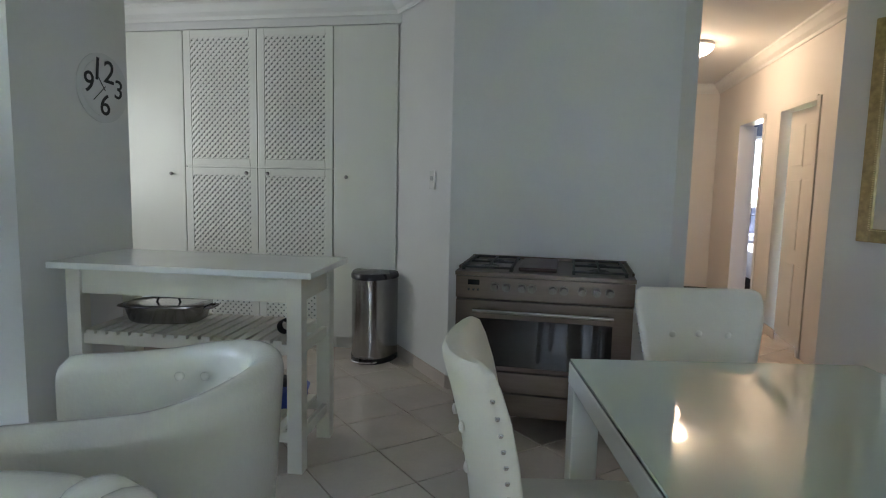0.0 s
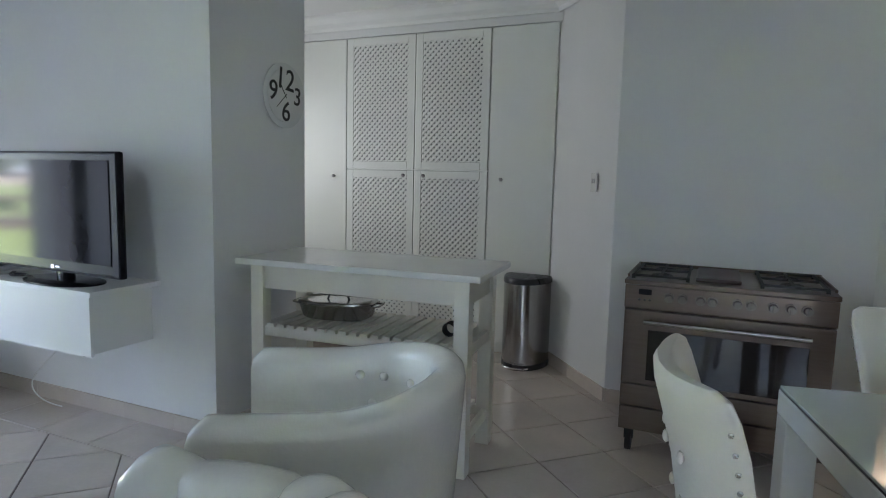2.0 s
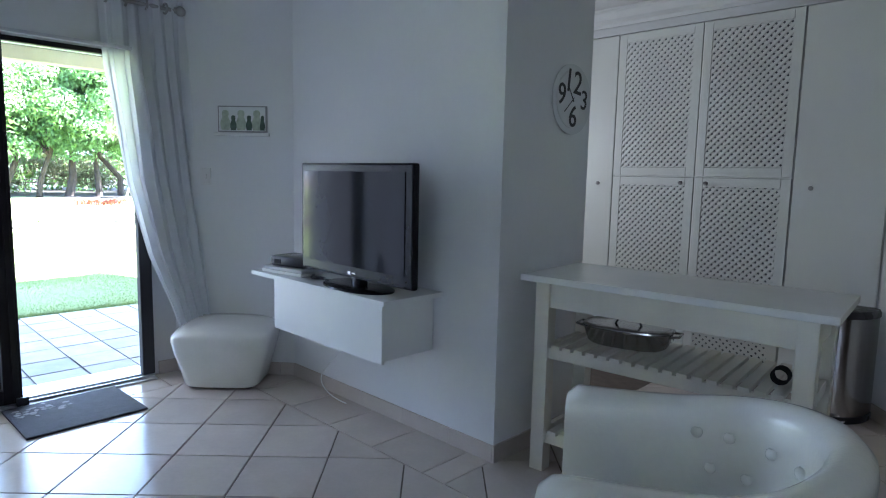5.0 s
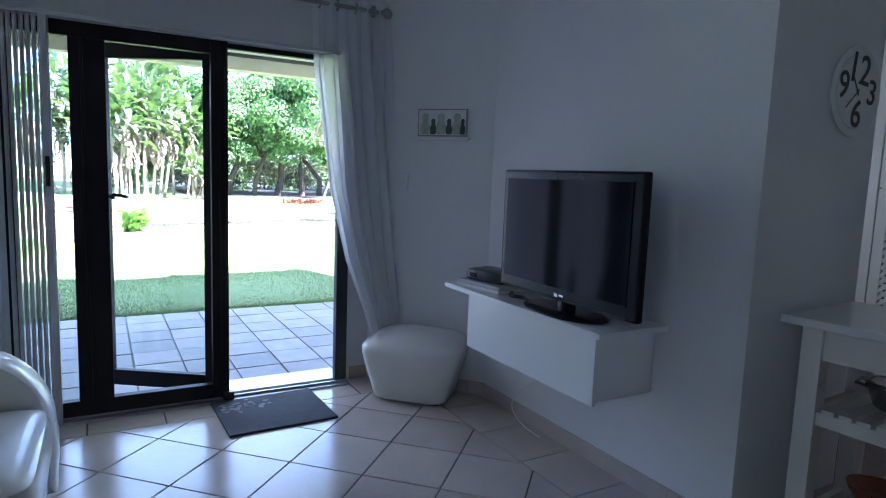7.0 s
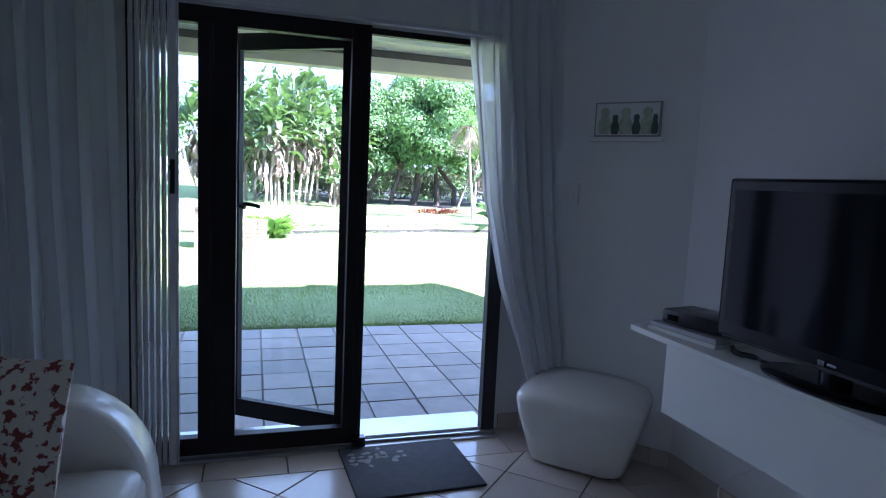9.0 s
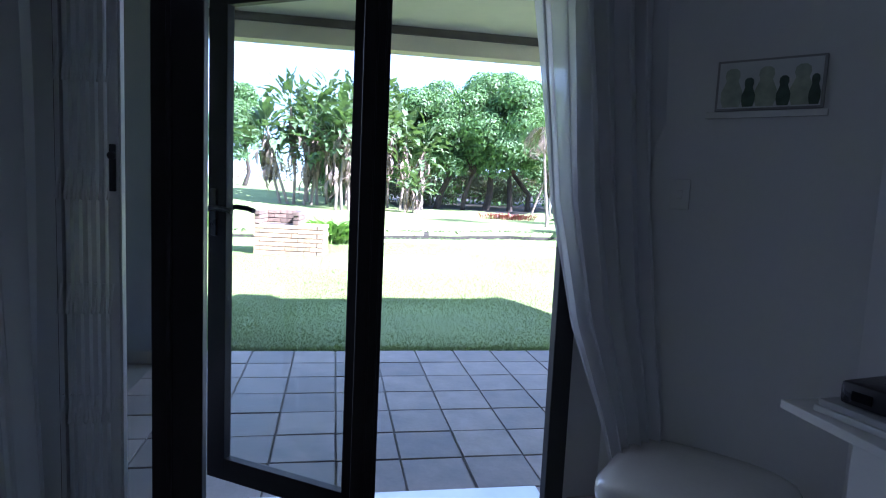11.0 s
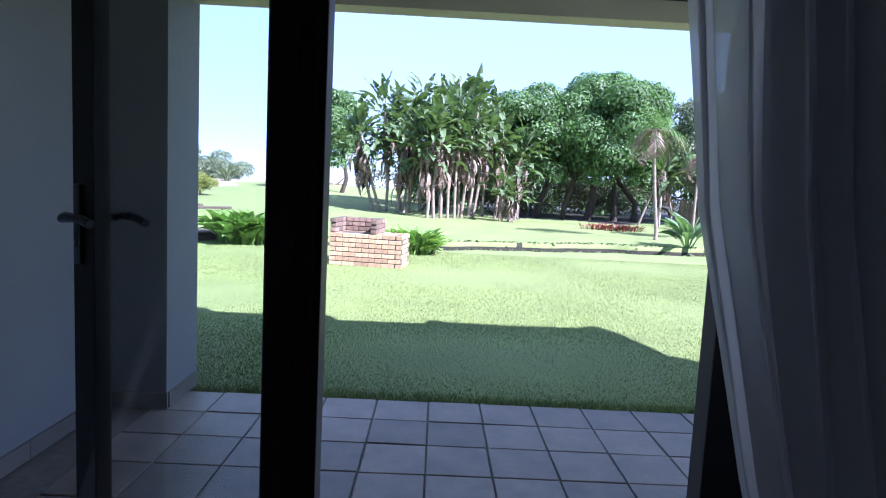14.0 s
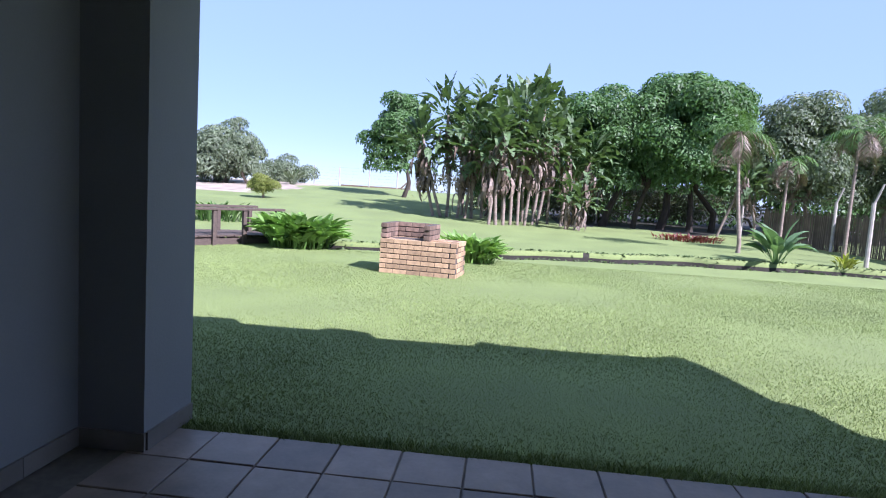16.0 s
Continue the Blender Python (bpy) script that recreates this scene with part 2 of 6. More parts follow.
def tube(bm, pts, r, n=8, r2=None):
    """A round bar along a line of points, from radius r to r2."""
    pts = [Vector(p) for p in pts]
    rings = []
    for i, p in enumerate(pts):
        d = (pts[min(i + 1, len(pts) - 1)] - pts[max(i - 1, 0)]).normalized()
        a = d.orthogonal().normalized() if i == 0 else (a - d * a.dot(d)).normalized()
        b = d.cross(a)
        k = r if r2 is None else r + (r2 - r) * i / (len(pts) - 1)
        rings.append([p + (a * math.cos(2 * math.pi * j / n) + b * math.sin(2 * math.pi * j / n)) * k for j in range(n)])
    loft(bm, rings)


def ball(bm, c, rx, ry=None, rz=None, n=12):
    ry, rz = ry or rx, rz or rx
    rings = []
    for i in range(1, n // 2):
        a = math.pi * i / (n // 2)
        rings.append([Vector((c[0] + rx * math.sin(a) * math.cos(2 * math.pi * j / n), c[1] + ry * math.sin(a) * math.sin(2 * math.pi * j / n),
                              c[2] - rz * math.cos(a))) for j in range(n)])
    loft(bm, rings)


def mesh_of(name, bm, material, smooth=False):
    me = bpy.data.meshes.new(name)
    bmesh.ops.recalc_face_normals(bm, faces=bm.faces)
    bm.to_mesh(me)
    bm.free()
    me.materials.append(material)
    if smooth:
        me.shade_smooth()
        me.set_sharp_from_angle(angle=radians(42))
    return me


def part(name, bm, material, parent, label="", smooth=False):
    ob = new(name, mesh_of(name, bm, material, smooth))
    ob.parent = parent
    return tagged(ob, label)


def thing(name, label, category, m=None, group="", kind=""):
    ob = new(name)
    if m is not None:
        ob.matrix_world = m
    ob.empty_display_size = 0.05
    return tagged(ob, label, category, group, kind)


def setting(name, bm, material, label="", smooth=False):
    return tagged(new(name, mesh_of(name, bm, material, smooth)), label, "", "", "structure")


def boxes(*bs, bevel=0.0):
    bm = bmesh.new()
    for b in bs:
        box(bm, *b, bevel=bevel)
    return bm


def wall_line(bm, a, b, t, z0, z1):
    """A straight wall whose room face runs from a to b; it is t thick on its left side."""
    a, b = Vector(a), Vector(b)
    d = (b - a).normalized()
    n = Vector((-d.y, d.x)) * t
    prism(bm, [a, b, b + n, a + n], z0, z1)


# ---------------------------------------------------------------- the large structure
CEIL = 2.66
XD, HEAD = -4.73, 2.10                       # the glass door's wall and the height of its opening
OPEN_L, OPEN_R = -0.14, 1.67
bm = boxes((XD - 0.22, XD, -3.2, OPEN_L, -0.1, CEIL), (XD - 0.22, XD, OPEN_L, OPEN_R, HEAD, CEIL))
prism(bm, [(XD, OPEN_R), (XD, 6.2), (XD - 0.22, 6.2), (XD - 0.22, 2.3), (XD - 0.025, OPEN_R)], -0.1, CEIL)
setting("wall_west", bm, M_WALL, "white painted wall with the garden door opening")
bm = bmesh.new()
prism(bm, [(XD, 1.85), (-4.09, 2.39), (-4.09, 2.6), (XD, 2.6)], 0, CEIL)
setting("wall_corner", bm, M_WALL, "white painted splayed corner wall")
bm = bmesh.new()
prism(bm, [(-4.09, 2.39), (-2.32, 2.39), (-2.32, 3.12), (-2.62, 3.12), (-2.62, 2.75), (-4.09, 2.75)], 0, CEIL)
setting("wall_north", bm, M_WALL, "white painted wall behind the television with a pier")
bm = bmesh.new()
prism(bm, [(-0.635, 3.89), (0.7, 3.89), (0.8, 3.97), (0.8, 4.3), (-0.6, 4.3), (-0.9, 4.95), (-1.2, 4.95), (-1.175, 4.56)], 0, CEIL)
setting("wall_stove", bm, M_WALL, "white painted wall behind the range cooker")
setting("wall_kitchen", boxes((-4.1, -1.1, 5.15, 5.3, 0, CEIL), (-4.15, -4.0, 2.75, 5.15, 0, 1.1), (-4.15, -4.0, 2.75, 3.0, 1.1, CEIL),
                              (-4.15, -4.0, 4.1, 5.15, 1.1, CEIL), (-4.15, -4.0, 3.0, 4.1, 2.1, CEIL)), M_WALL, "white painted kitchen wall")
setting("wall_south", boxes((-4.73, -0.4, -3.35, -3.2, 0, CEIL), (2.2, 4.2, -3.35, -3.2, 0, CEIL), (-0.4, 2.2, -3.35, -3.2, 0, 0.7),
                            (-0.4, 2.2, -3.35, -3.2, 2.2, CEIL)), M_WALL, "white painted wall with a window")
bm = bmesh.new()
wall_line(bm, (1.71, 4.39), (4.2, 0.95), 0.2, 0, CEIL)
box(bm, 4.2, 4.35, -3.35, 1.0, 0, CEIL)
setting("wall_east", bm, M_WALL, "white painted splayed wall")
HX = 1.94
bm = boxes((HX, HX + 0.12, 4.35, 5.36, 0, CEIL), (HX, HX + 0.12, 6.24, 6.72, 0, CEIL), (HX, HX + 0.12, 7.62, 8.9, 0, CEIL),
           (HX, HX + 0.12, 5.36, 6.24, 2.05, CEIL), (HX, HX + 0.12, 6.72, 7.62, 2.05, CEIL), (0.6, HX, 8.75, 8.9, 0, CEIL), (0.6, 0.8, 4.3, 8.75, 0, CEIL))
setting("wall_hall", bm, M_HALL, "warm white painted hallway wall with two doorways")
bm = boxes((5.3, 5.4, 6.42, 10.1, 0, CEIL), (HX + 0.12, 2.3, 10, 10.1, 0, CEIL), (3.3, 5.3, 10, 10.1, 0, CEIL), (2.3, 3.3, 10, 10.1, 0, 1.05), (2.3, 3.3, 10, 10.1, 2.1, CEIL),
           (HX + 0.12, 5.3, 6.42, 6.52, 0, CEIL), (HX, HX + 0.12, 8.9, 10.1, 0, CEIL))
setting("wall_bedroom", bm, M_BEDBLUE, "dark blue grey painted bedroom wall")
setting("ceiling", boxes((XD, 5.4, -3.35, 10, CEIL, CEIL + 0.12)), M_CEIL, "plain white ceiling")
setting("floor", boxes((XD - 0.22, 5.4, -3.35, 10, -0.12, -0.009)), M_GROUT, "beige floor tiles laid diagonally with dark grout")


def cornice(name, line):
    """A moulded plaster cornice along a line of wall points, the room on the right of the line."""
    prof = [(0.0, 0.0), (0.012, 0.0), (0.02, 0.025), (0.055, 0.05), (0.085, 0.09), (0.1, 0.1), (0.1, 0.12), (0.0, 0.12)]
    pts = [Vector(p) for p in line]
    rings = []
    for i, p in enumerate(pts):
        d0 = (p - pts[i - 1]).normalized() if i else (pts[1] - p).normalized()
        d1 = (pts[i + 1] - p).normalized() if i + 1 < len(pts) else d0
        n = Vector((d0.y, -d0.x)) + Vector((d1.y, -d1.x))
        n = n / max(0.3, n.length_squared / 2)
        rings.append([Vector((p.x + n.x * o, p.y + n.y * o, CEIL - 0.12 + h)) for o, h in prof])
    bm = bmesh.new()
    loft(bm, rings)
    setting(name, bm, M_CORN, "moulded white plaster cornice")


cornice("trim_cornice_1", [(-4.0, 4.53), (-1.175, 4.53), (-0.635, 3.89), (0.7, 3.89)])
cornice("trim_cornice_2", [(0.8, 4.3), (0.8, 8.75), (HX, 8.75), (HX, 4.4)])
cornice("trim_cornice_3", [(XD, -3.2), (XD, 1.85), (-4.09, 2.39), (-2.32, 2.39), (-2.32, 3.12)])


# ---------------------------------------------------------------- the garden door
door_unit = thing("door_1", "dark bronze aluminium glass door with its hinged leaf ajar", "door", kind="structure")
FX0, FX1 = -4.685, -4.63
part("frame", boxes((FX0, FX1, OPEN_L, OPEN_L + 0.05, 0.03, HEAD), (FX0, FX1, OPEN_L, 0.832, HEAD - 0.075, HEAD), (FX0, FX1, OPEN_L, 0.832, 0.03, 0.115),
                    (FX0 - 0.03, FX0 + 0.01, 0.924, 1.58, HEAD - 0.03, HEAD), bevel=0.004), M_BRONZE, door_unit, "dark bronze outer frame")
part("mullion", boxes((FX0 - 0.012, FX1 + 0.006, 0.15, 0.316, 0.115, HEAD - 0.075), (FX0 - 0.03, FX1 + 0.02, 0.2, 0.215, 0.115, HEAD - 0.075), bevel=0.004), M_BRONZE, door_unit)
part("meeting_stile", boxes((FX0, FX1, 0.832, 0.924, 0.03, HEAD), (FX0 - 0.012, FX0 + 0.01, 0.84, 0.9, 0.03, HEAD),
                            (FX1, FX1 + 0.006, 0.875, 0.881, 0.03, HEAD), (FX1, FX1 + 0.006, 0.905, 0.911, 0.03, HEAD), bevel=0.003), M_BRONZE, door_unit)
part("jamb", boxes((-4.715, -4.66, 1.598, OPEN_R + 0.004, 0.03, HEAD), bevel=0.003), M_RUBBER, door_unit, "dark weathered jamb")
part("foot_stop", boxes((-4.66, -4.61, 0.89, 0.95, 0.012, 0.06), bevel=0.005), M_BLACK, door_unit)
side = part("side_pane", boxes((-4.66, -4.654, OPEN_L + 0.05, 0.15, 0.115, HEAD - 0.075)), M_GLASS, door_unit)
side.visible_shadow = False
LEAF = Matrix.Translation((-4.712, 0.862, 0)) @ Matrix.Rotation(radians(-33.9), 4, "Z")


def leaf_boxes(*bs, bevel=0.003):
    bm = bmesh.new()
    for b in bs:
        box(bm, *b, m=LEAF, bevel=bevel)
    return bm


leaf = part("leaf", leaf_boxes((-0.02, 0.02, -0.06, 0, 0.05, 2.085), (-0.02, 0.02, -0.74, -0.645, 0.05, 2.085), (-0.02, 0.02, -0.645, -0.06, 0.05, 0.145),
                               (-0.02, 0.02, -0.645, -0.06, 2.0, 2.085)), M_BRONZE, door_unit, "dark bronze hinged leaf standing ajar")
pane = part("pane", leaf_boxes((-0.003, 0.003, -0.645, -0.06, 0.145, 2.0), bevel=0), M_GLASS, leaf)
pane.visible_shadow = False
bm = bmesh.new()
for s in (1, -1):
    box(bm, s * 0.02, s * 0.03, -0.72, -0.69, 1.09, 1.28, m=LEAF, bevel=0.003)
    tube(bm, [LEAF @ Vector(p) for p in ((s * 0.025, -0.705, 1.2), (s * 0.062, -0.705, 1.2), (s * 0.068, -0.675, 1.207), (s * 0.066, -0.61, 1.204), (s * 0.064, -0.575, 1.195))], 0.0105)
part("lever_handle", bm, M_BLACK, leaf, "black lever handle", smooth=True)
setting("door_sill", boxes((XD - 0.24, XD + 0.12, OPEN_L, OPEN_R, -0.05, 0.012), (-4.72, -4.70, OPEN_L, OPEN_R, 0.012, 0.03), (-4.665, -4.65, OPEN_L, OPEN_R, 0.012, 0.026), bevel=0.002),
        mat("sill_aluminium", (0.5, 0.5, 0.5), 0.35, 0.7, vary=0.1), "worn aluminium door track")
setting("door_reveal", boxes((XD - 0.03, XD + 0.005, OPEN_R - 0.006, OPEN_R + 0.02, 0, HEAD)), M_WHITE, "white painted door reveal")

# folded security gate
gate = thing("security_gate", "folded pale grey steel trellis security gate beside the glass door", "gate")
part("top_track", boxes((-4.635, -4.595, -0.16, 1.58, 2.105, 2.125), bevel=0.003), M_GATE, gate)
for i in range(8):
    y = -0.125 + i * 0.0255
    bm = boxes((-4.635, -4.600, y, y + 0.012, 0.015, 2.105), (-4.625, -4.590, y + 0.014, y + 0.019, 0.015, 2.1))
    part("upright", bm, M_GATE, gate)
for k in range(6):
    z = 0.18 + k * 0.37
    for i in range(7):
        y = -0.12 + i * 0.0255
        bm = bmesh.new()
        tube(bm, [(-4.590, y, z - 0.05), (-4.587, y + 0.012, z + 0.05)], 0.006, 6)
        ball(bm, (-4.587, y + 0.006, z), 0.007, n=8)
        part("trellis_link", bm, M_GATE, gate, smooth=True)
bm = boxes((-4.650, -4.585, 0.035, 0.066, 0.012, 2.105), bevel=0.004)
part("lock_stile", bm, M_GATE, gate)
bm = boxes((-4.585, -4.575, 0.04, 0.06, 1.27, 1.42), bevel=0.003)
ball(bm, (-4.570, 0.05, 1.384), 0.014)
part("lock", bm, M_BLACK, gate, "dark lock cylinder", smooth=True)

# ---------------------------------------------------------------- curtains
rod = thing("curtain_rod", "brushed nickel curtain rod with a ball finial", "curtain rod")
bm = bmesh.new()
tube(bm, [(-4.63, -1.6, 2.4), (-4.63, 1.86, 2.4)], 0.013, 12)
part("bar", bm, M_NICKEL, rod, smooth=True)
bm = bmesh.new()
ball(bm, (-4.63, 1.895, 2.4), 0.034, n=16)
tube(bm, [(-4.63, 1.85, 2.4), (-4.63, 1.87, 2.4)], 0.02, 12)
part("finial", bm, M_NICKEL, rod, smooth=True)
for y in (1.84, -1.5):
    bm = bmesh.new()
    tube(bm, [(-4.735, y, 2.4), (-4.63, y, 2.4)], 0.011, 10)
    tube(bm, [(-4.735, y, 2.4), (-4.72, y, 2.4)], 0.03, 12)
    part("bracket", bm, M_NICKEL, rod, smooth=True)


def curtain(name, label, lanes, folds, depth, rings, seed):
    """A hanging sheet. lanes: (z, y at one side, y at the other, x) from the top down; it ripples in folds."""
    rnd = random.Random(seed)
    ph = [rnd.uniform(-0.5, 0.5) for _ in range(folds * 2 + 2)]
    n, rows = folds * 14, 60
    zs = [l[0] for l in lanes][::-1]
    bm = bmesh.new()
    grid = []
    for j in range(rows + 1):
        z = lanes[0][0] + (lanes[-1][0] - lanes[0][0]) * j / rows
        y0, y1, x = (np.interp(z, zs, [l[k] for l in lanes][::-1]) for k in (1, 2, 3))
        row = []
        for i in range(n + 1):
            u = i / n
            k = u * folds * 2
            a = math.pi * k + ph[int(k) % len(ph)] * 0.15 + 0.5 * math.sin(z * 1.7 + u * 5)
            fall = 0.55 + 0.45 * min(1, (lanes[0][0] - z) * 2)
            dx = depth * math.sin(a) * fall + 0.012 * math.sin(3.1 * z + 17 * u + seed)
            row.append(bm.verts.new((x + dx, y0 + (y1 - y0) * (u + 0.35 / (folds * 2) * math.sin(2 * a)), z)))
        grid.append(row)
    for a, b in zip(grid, grid[1:]):
        for i in range(n):
            bm.faces.new((a[i], a[i + 1], b[i + 1], b[i]))
    ob = thing(name, label, "curtain", Matrix.Translation((0, 0, 0)))
    part("cloth", bm, M_SHEER, ob, smooth=True)
    for y in rings:
        bm = bmesh.new()
        loft(bm, [[Vector((-4.63 + (0.031 + 0.006 * math.cos(t)) * math.cos(s), y + 0.008 * math.sin(t), 2.4 + (0.031 + 0.006 * math.cos(t)) * math.sin(s)))
                   for t in [k * math.pi / 4 for k in range(8)]] for s in [k * math.pi / 10 for k in range(20)]], around=True)
        part("eyelet", bm, M_NICKEL, ob, "nickel eyelet ring", smooth=True)
    return ob


curtain("curtain", "white sheer eyelet curtain draped down to the pouffe", [(2.46, 1.42, 1.9, -4.63), (2.0, 1.43, 1.92, -4.63), (1.3, 1.51, 1.96, -4.61), (0.85, 1.61, 1.98, -4.57),
        (0.5, 1.74, 2.0, -4.53), (0.3, 1.8, 2.01, -4.52)], 6, 0.028, [1.45, 1.56, 1.68, 1.8], 3)
curtain("curtain", "white sheer eyelet curtain hanging beside the security gate", [(2.46, -1.35, -0.19, -4.6), (2.2, -1.35, -0.18, -4.55), (1.2, -1.35, -0.16, -4.53), (0.03, -1.3, -0.14, -4.52)], 11, 0.04,
        [-0.2, -0.4, -0.6, -0.8, -1.0, -1.2], 8)



def closed_curtain(x0, x1, y, seed):
    """A drawn sheer in front of a window of the south wall."""
    bm = bmesh.new()
    n = 150
    cols = [[bm.verts.new((x0 + (x1 - x0) * i / n, y + 0.035 * math.sin(i * 0.62 + seed) + 0.015 * math.sin(i * 0.23), z)) for z in (0.03, 0.8, 1.6, 2.45)] for i in range(n + 1)]
    for a, b in zip(cols, cols[1:]):
        for j in range(3):
            bm.faces.new((a[j], b[j], b[j + 1], a[j + 1]))
    ob = thing("curtain", "white sheer curtain drawn across the dining window", "curtain")
    part("cloth", bm, M_SHEER, ob, smooth=True)


closed_curtain(-0.7, 0.95, -3.02, 0)
closed_curtain(0.85, 2.5, -2.94, 2)

# ---------------------------------------------------------------- the television and its shelf
shelf = thing("wall_shelf_cabinet", "white floating media cabinet under the television", "cabinet")
part("top_board", boxes((-3.93, -2.68, 1.99, 2.388, 0.765, 0.79), bevel=0.003), M_WHITE, shelf)
part("body", boxes((-3.71, -2.75, 2.04, 2.388, 0.472, 0.763), bevel=0.002), M_WHITE, shelf)
part("door", boxes((-3.715, -2.728, 2.02, 2.038, 0.467, 0.763), bevel=0.002), M_WHITE, shelf, "flat white flap door")
tv = thing("television", "black flat screen television on an oval stand", "television", pose(-3.058, 2.11, 0.79, 0, 0, -1.0))
part("housing", boxes((-0.465, 0.485, -0.03, 0.008, 0.055, 0.648), bevel=0.012), M_TVCASE, tv)
bm = bmesh.new()
loft(bm, [[Vector((x * w, y, 0.34 + z * h)) for x, z in ((-1, -1), (1, -1), (1, 1), (-1, 1))] for y, w, h in ((0.007, 0.42, 0.26), (0.04, 0.37, 0.22), (0.1, 0.3, 0.17))])
part("back_cover", bm, M_TVCASE, tv, "black tapered back cover")
part("screen", boxes((-0.428, 0.428, -0.034, -0.028, 0.115, 0.605), bevel=0.001), M_SCREEN, tv, "dark glossy screen")
bm = bmesh.new()
loft(bm, [oval(0, 0.02, z, 0.25 * k, 0.13 * k, 2.2, 40) for z, k in ((0.0, 1.0), (0.008, 1.0), (0.016, 0.9), (0.02, 0.5))])
loft(bm, [oval(0, 0.03, z, 0.05, 0.03, 3, 16) for z in (0.015, 0.07)])
part("stand", bm, M_TVCASE, tv, "glossy black oval foot", smooth=True)
bm = boxes((-0.012, 0.012, -0.037, -0.031, 0.075, 0.092), (0.02, 0.05, -0.035, -0.031, 0.08, 0.088))
part("maker_badge", bm, M_CHROME, tv)
part("speaker_strip", boxes((-0.43, 0.43, -0.0345, -0.029, 0.061, 0.07)), M_RUBBER, tv)
box_thing = thing("set_top_box", "black set top box with rounded corners", "decoder", pose(-3.69, 2.17, 0.828, 0, 0, 12))
part("casing", boxes((-0.135, 0.135, -0.095, 0.095, 0, 0.062), bevel=0.016), M_BLACK, box_thing, smooth=True)
part("display", boxes((-0.1, -0.05, -0.0985, -0.093, 0.018, 0.042)), M_SCREEN, box_thing)
book = thing("media_player", "slim silver white media player under the decoder", "player", pose(-3.69, 2.17, 0.79, 0, 0, 8))
part("casing", boxes((-0.175, 0.175, -0.13, 0.12, 0.0, 0.018), bevel=0.004), M_WHITE, book)
part("cover", boxes((-0.165, 0.175, -0.125, 0.12, 0.019, 0.037), bevel=0.004), mat("silver_plastic", (0.5, 0.5, 0.52), 0.35, vary=0.05), book)


def cable(name, label, pts, r, material):
    cu = bpy.data.curves.new(name, "CURVE")
    cu.dimensions, cu.bevel_depth, cu.bevel_resolution, cu.resolution_u = "3D", r, 2, 8
    sp = cu.splines.new("NURBS")
    sp.points.add(len(pts) - 1)
    for p, q in zip(sp.points, pts):
        p.co = (*q, 1)
    sp.order_u, sp.use_endpoint_u = 3, True
    cu.materials.append(material)
    return tagged(new(name, cu), label, "cable")


cable("power_cable", "black power cable looping under the media cabinet", [(-3.25, 2.36, 0.46), (-3.24, 2.3, 0.38), (-3.18, 2.3, 0.33), (-3.1, 2.3, 0.37), (-3.08, 2.33, 0.46)], 0.005, M_BLACK)
cable("power_cable", "black power cable looping under the media cabinet", [(-3.32, 2.36, 0.46), (-3.3, 2.33, 0.41), (-3.22, 2.33, 0.4), (-3.16, 2.36, 0.47)], 0.005, M_BLACK)
cable("aerial_cable", "thin white cable trailing down to the skirting", [(-3.35, 2.38, 0.46), (-3.5, 2.35, 0.3), (-3.75, 2.34, 0.09), (-3.55, 2.3, 0.012), (-3.4, 2.31, 0.012)], 0.004, M_WHITE)
cable("video_cable", "black cable lying on the media cabinet", [(-3.55, 2.2, 0.797), (-3.45, 2.1, 0.798), (-3.38, 2.16, 0.797), (-3.3, 2.08, 0.797), (-3.22, 2.2, 0.797)], 0.005, M_BLACK)
cable("video_cable", "black cable lying on the media cabinet", [(-3.6, 2.22, 0.797), (-3.5, 2.15, 0.799), (-3.42, 2.07, 0.797), (-3.34, 2.13, 0.797), (-3.2, 2.13, 0.797)], 0.005, M_BLACK)

# picture and switch on the splayed corner
NICHE = Matrix.Translation((-4.41, 2.12, 0)) @ Matrix.Rotation(math.atan2(0.54, 0.64), 4, "Z")
pic = thing("wall_picture", "framed picture of pale and dark green bulbs on a white ledge", "picture", NICHE @ Matrix.Translation((0.082, 0, 0)))
part("frame", boxes((-0.165, 0.165, -0.018, -0.001, 1.64, 1.81), bevel=0.002), mat("grey_wood_frame", (0.3, 0.3, 0.29), 0.5), pic)
part("print", boxes((-0.156, 0.156, -0.021, -0.017, 1.648, 1.802)), mat("pale_print", (0.68, 0.7, 0.68), 0.3, vary=0.06, scale=14), pic)
M_BULB, M_BULBP = mat("dark_green_print", (0.06, 0.1, 0.07), 0.35, vary=0.3, scale=30), mat("pale_green_print", (0.42, 0.47, 0.36), 0.35, vary=0.2, scale=30)
BULB = [(0.026, 1.652), (0.034, 1.675), (0.034, 1.7), (0.024, 1.722), (0.019, 1.733), (0.024, 1.748), (0.021, 1.764), (0.009, 1.772)]
for x, k, lift, ink in ((-0.112, 1.0, 0.0, M_BULBP), (-0.006, 1.0, 0.0, M_BULBP), (0.1, 1.0, 0.0, M_BULBP), (-0.058, 0.62, 0.0006, M_BULB), (0.048, 0.62, 0.0006, M_BULB), (0.138, 0.5, 0.0006, M_BULB)):
    bm = bmesh.new()
    side_pts = [(w * k, 1.652 + (z - 1.652) * (0.8 if k < 1 else 1.08)) for w, z in BULB]
    bm.faces.new([bm.verts.new((x + w, -0.0225 - lift, z)) for w, z in side_pts + [(-w, z) for w, z in side_pts[::-1]]])
    part("painted_bulb", bm, ink, pic)
part("rail", boxes((-0.19, 0.18, -0.03, -0.001, 1.615, 1.637), bevel=0.003), M_WHITE, pic, "white rail under the picture")
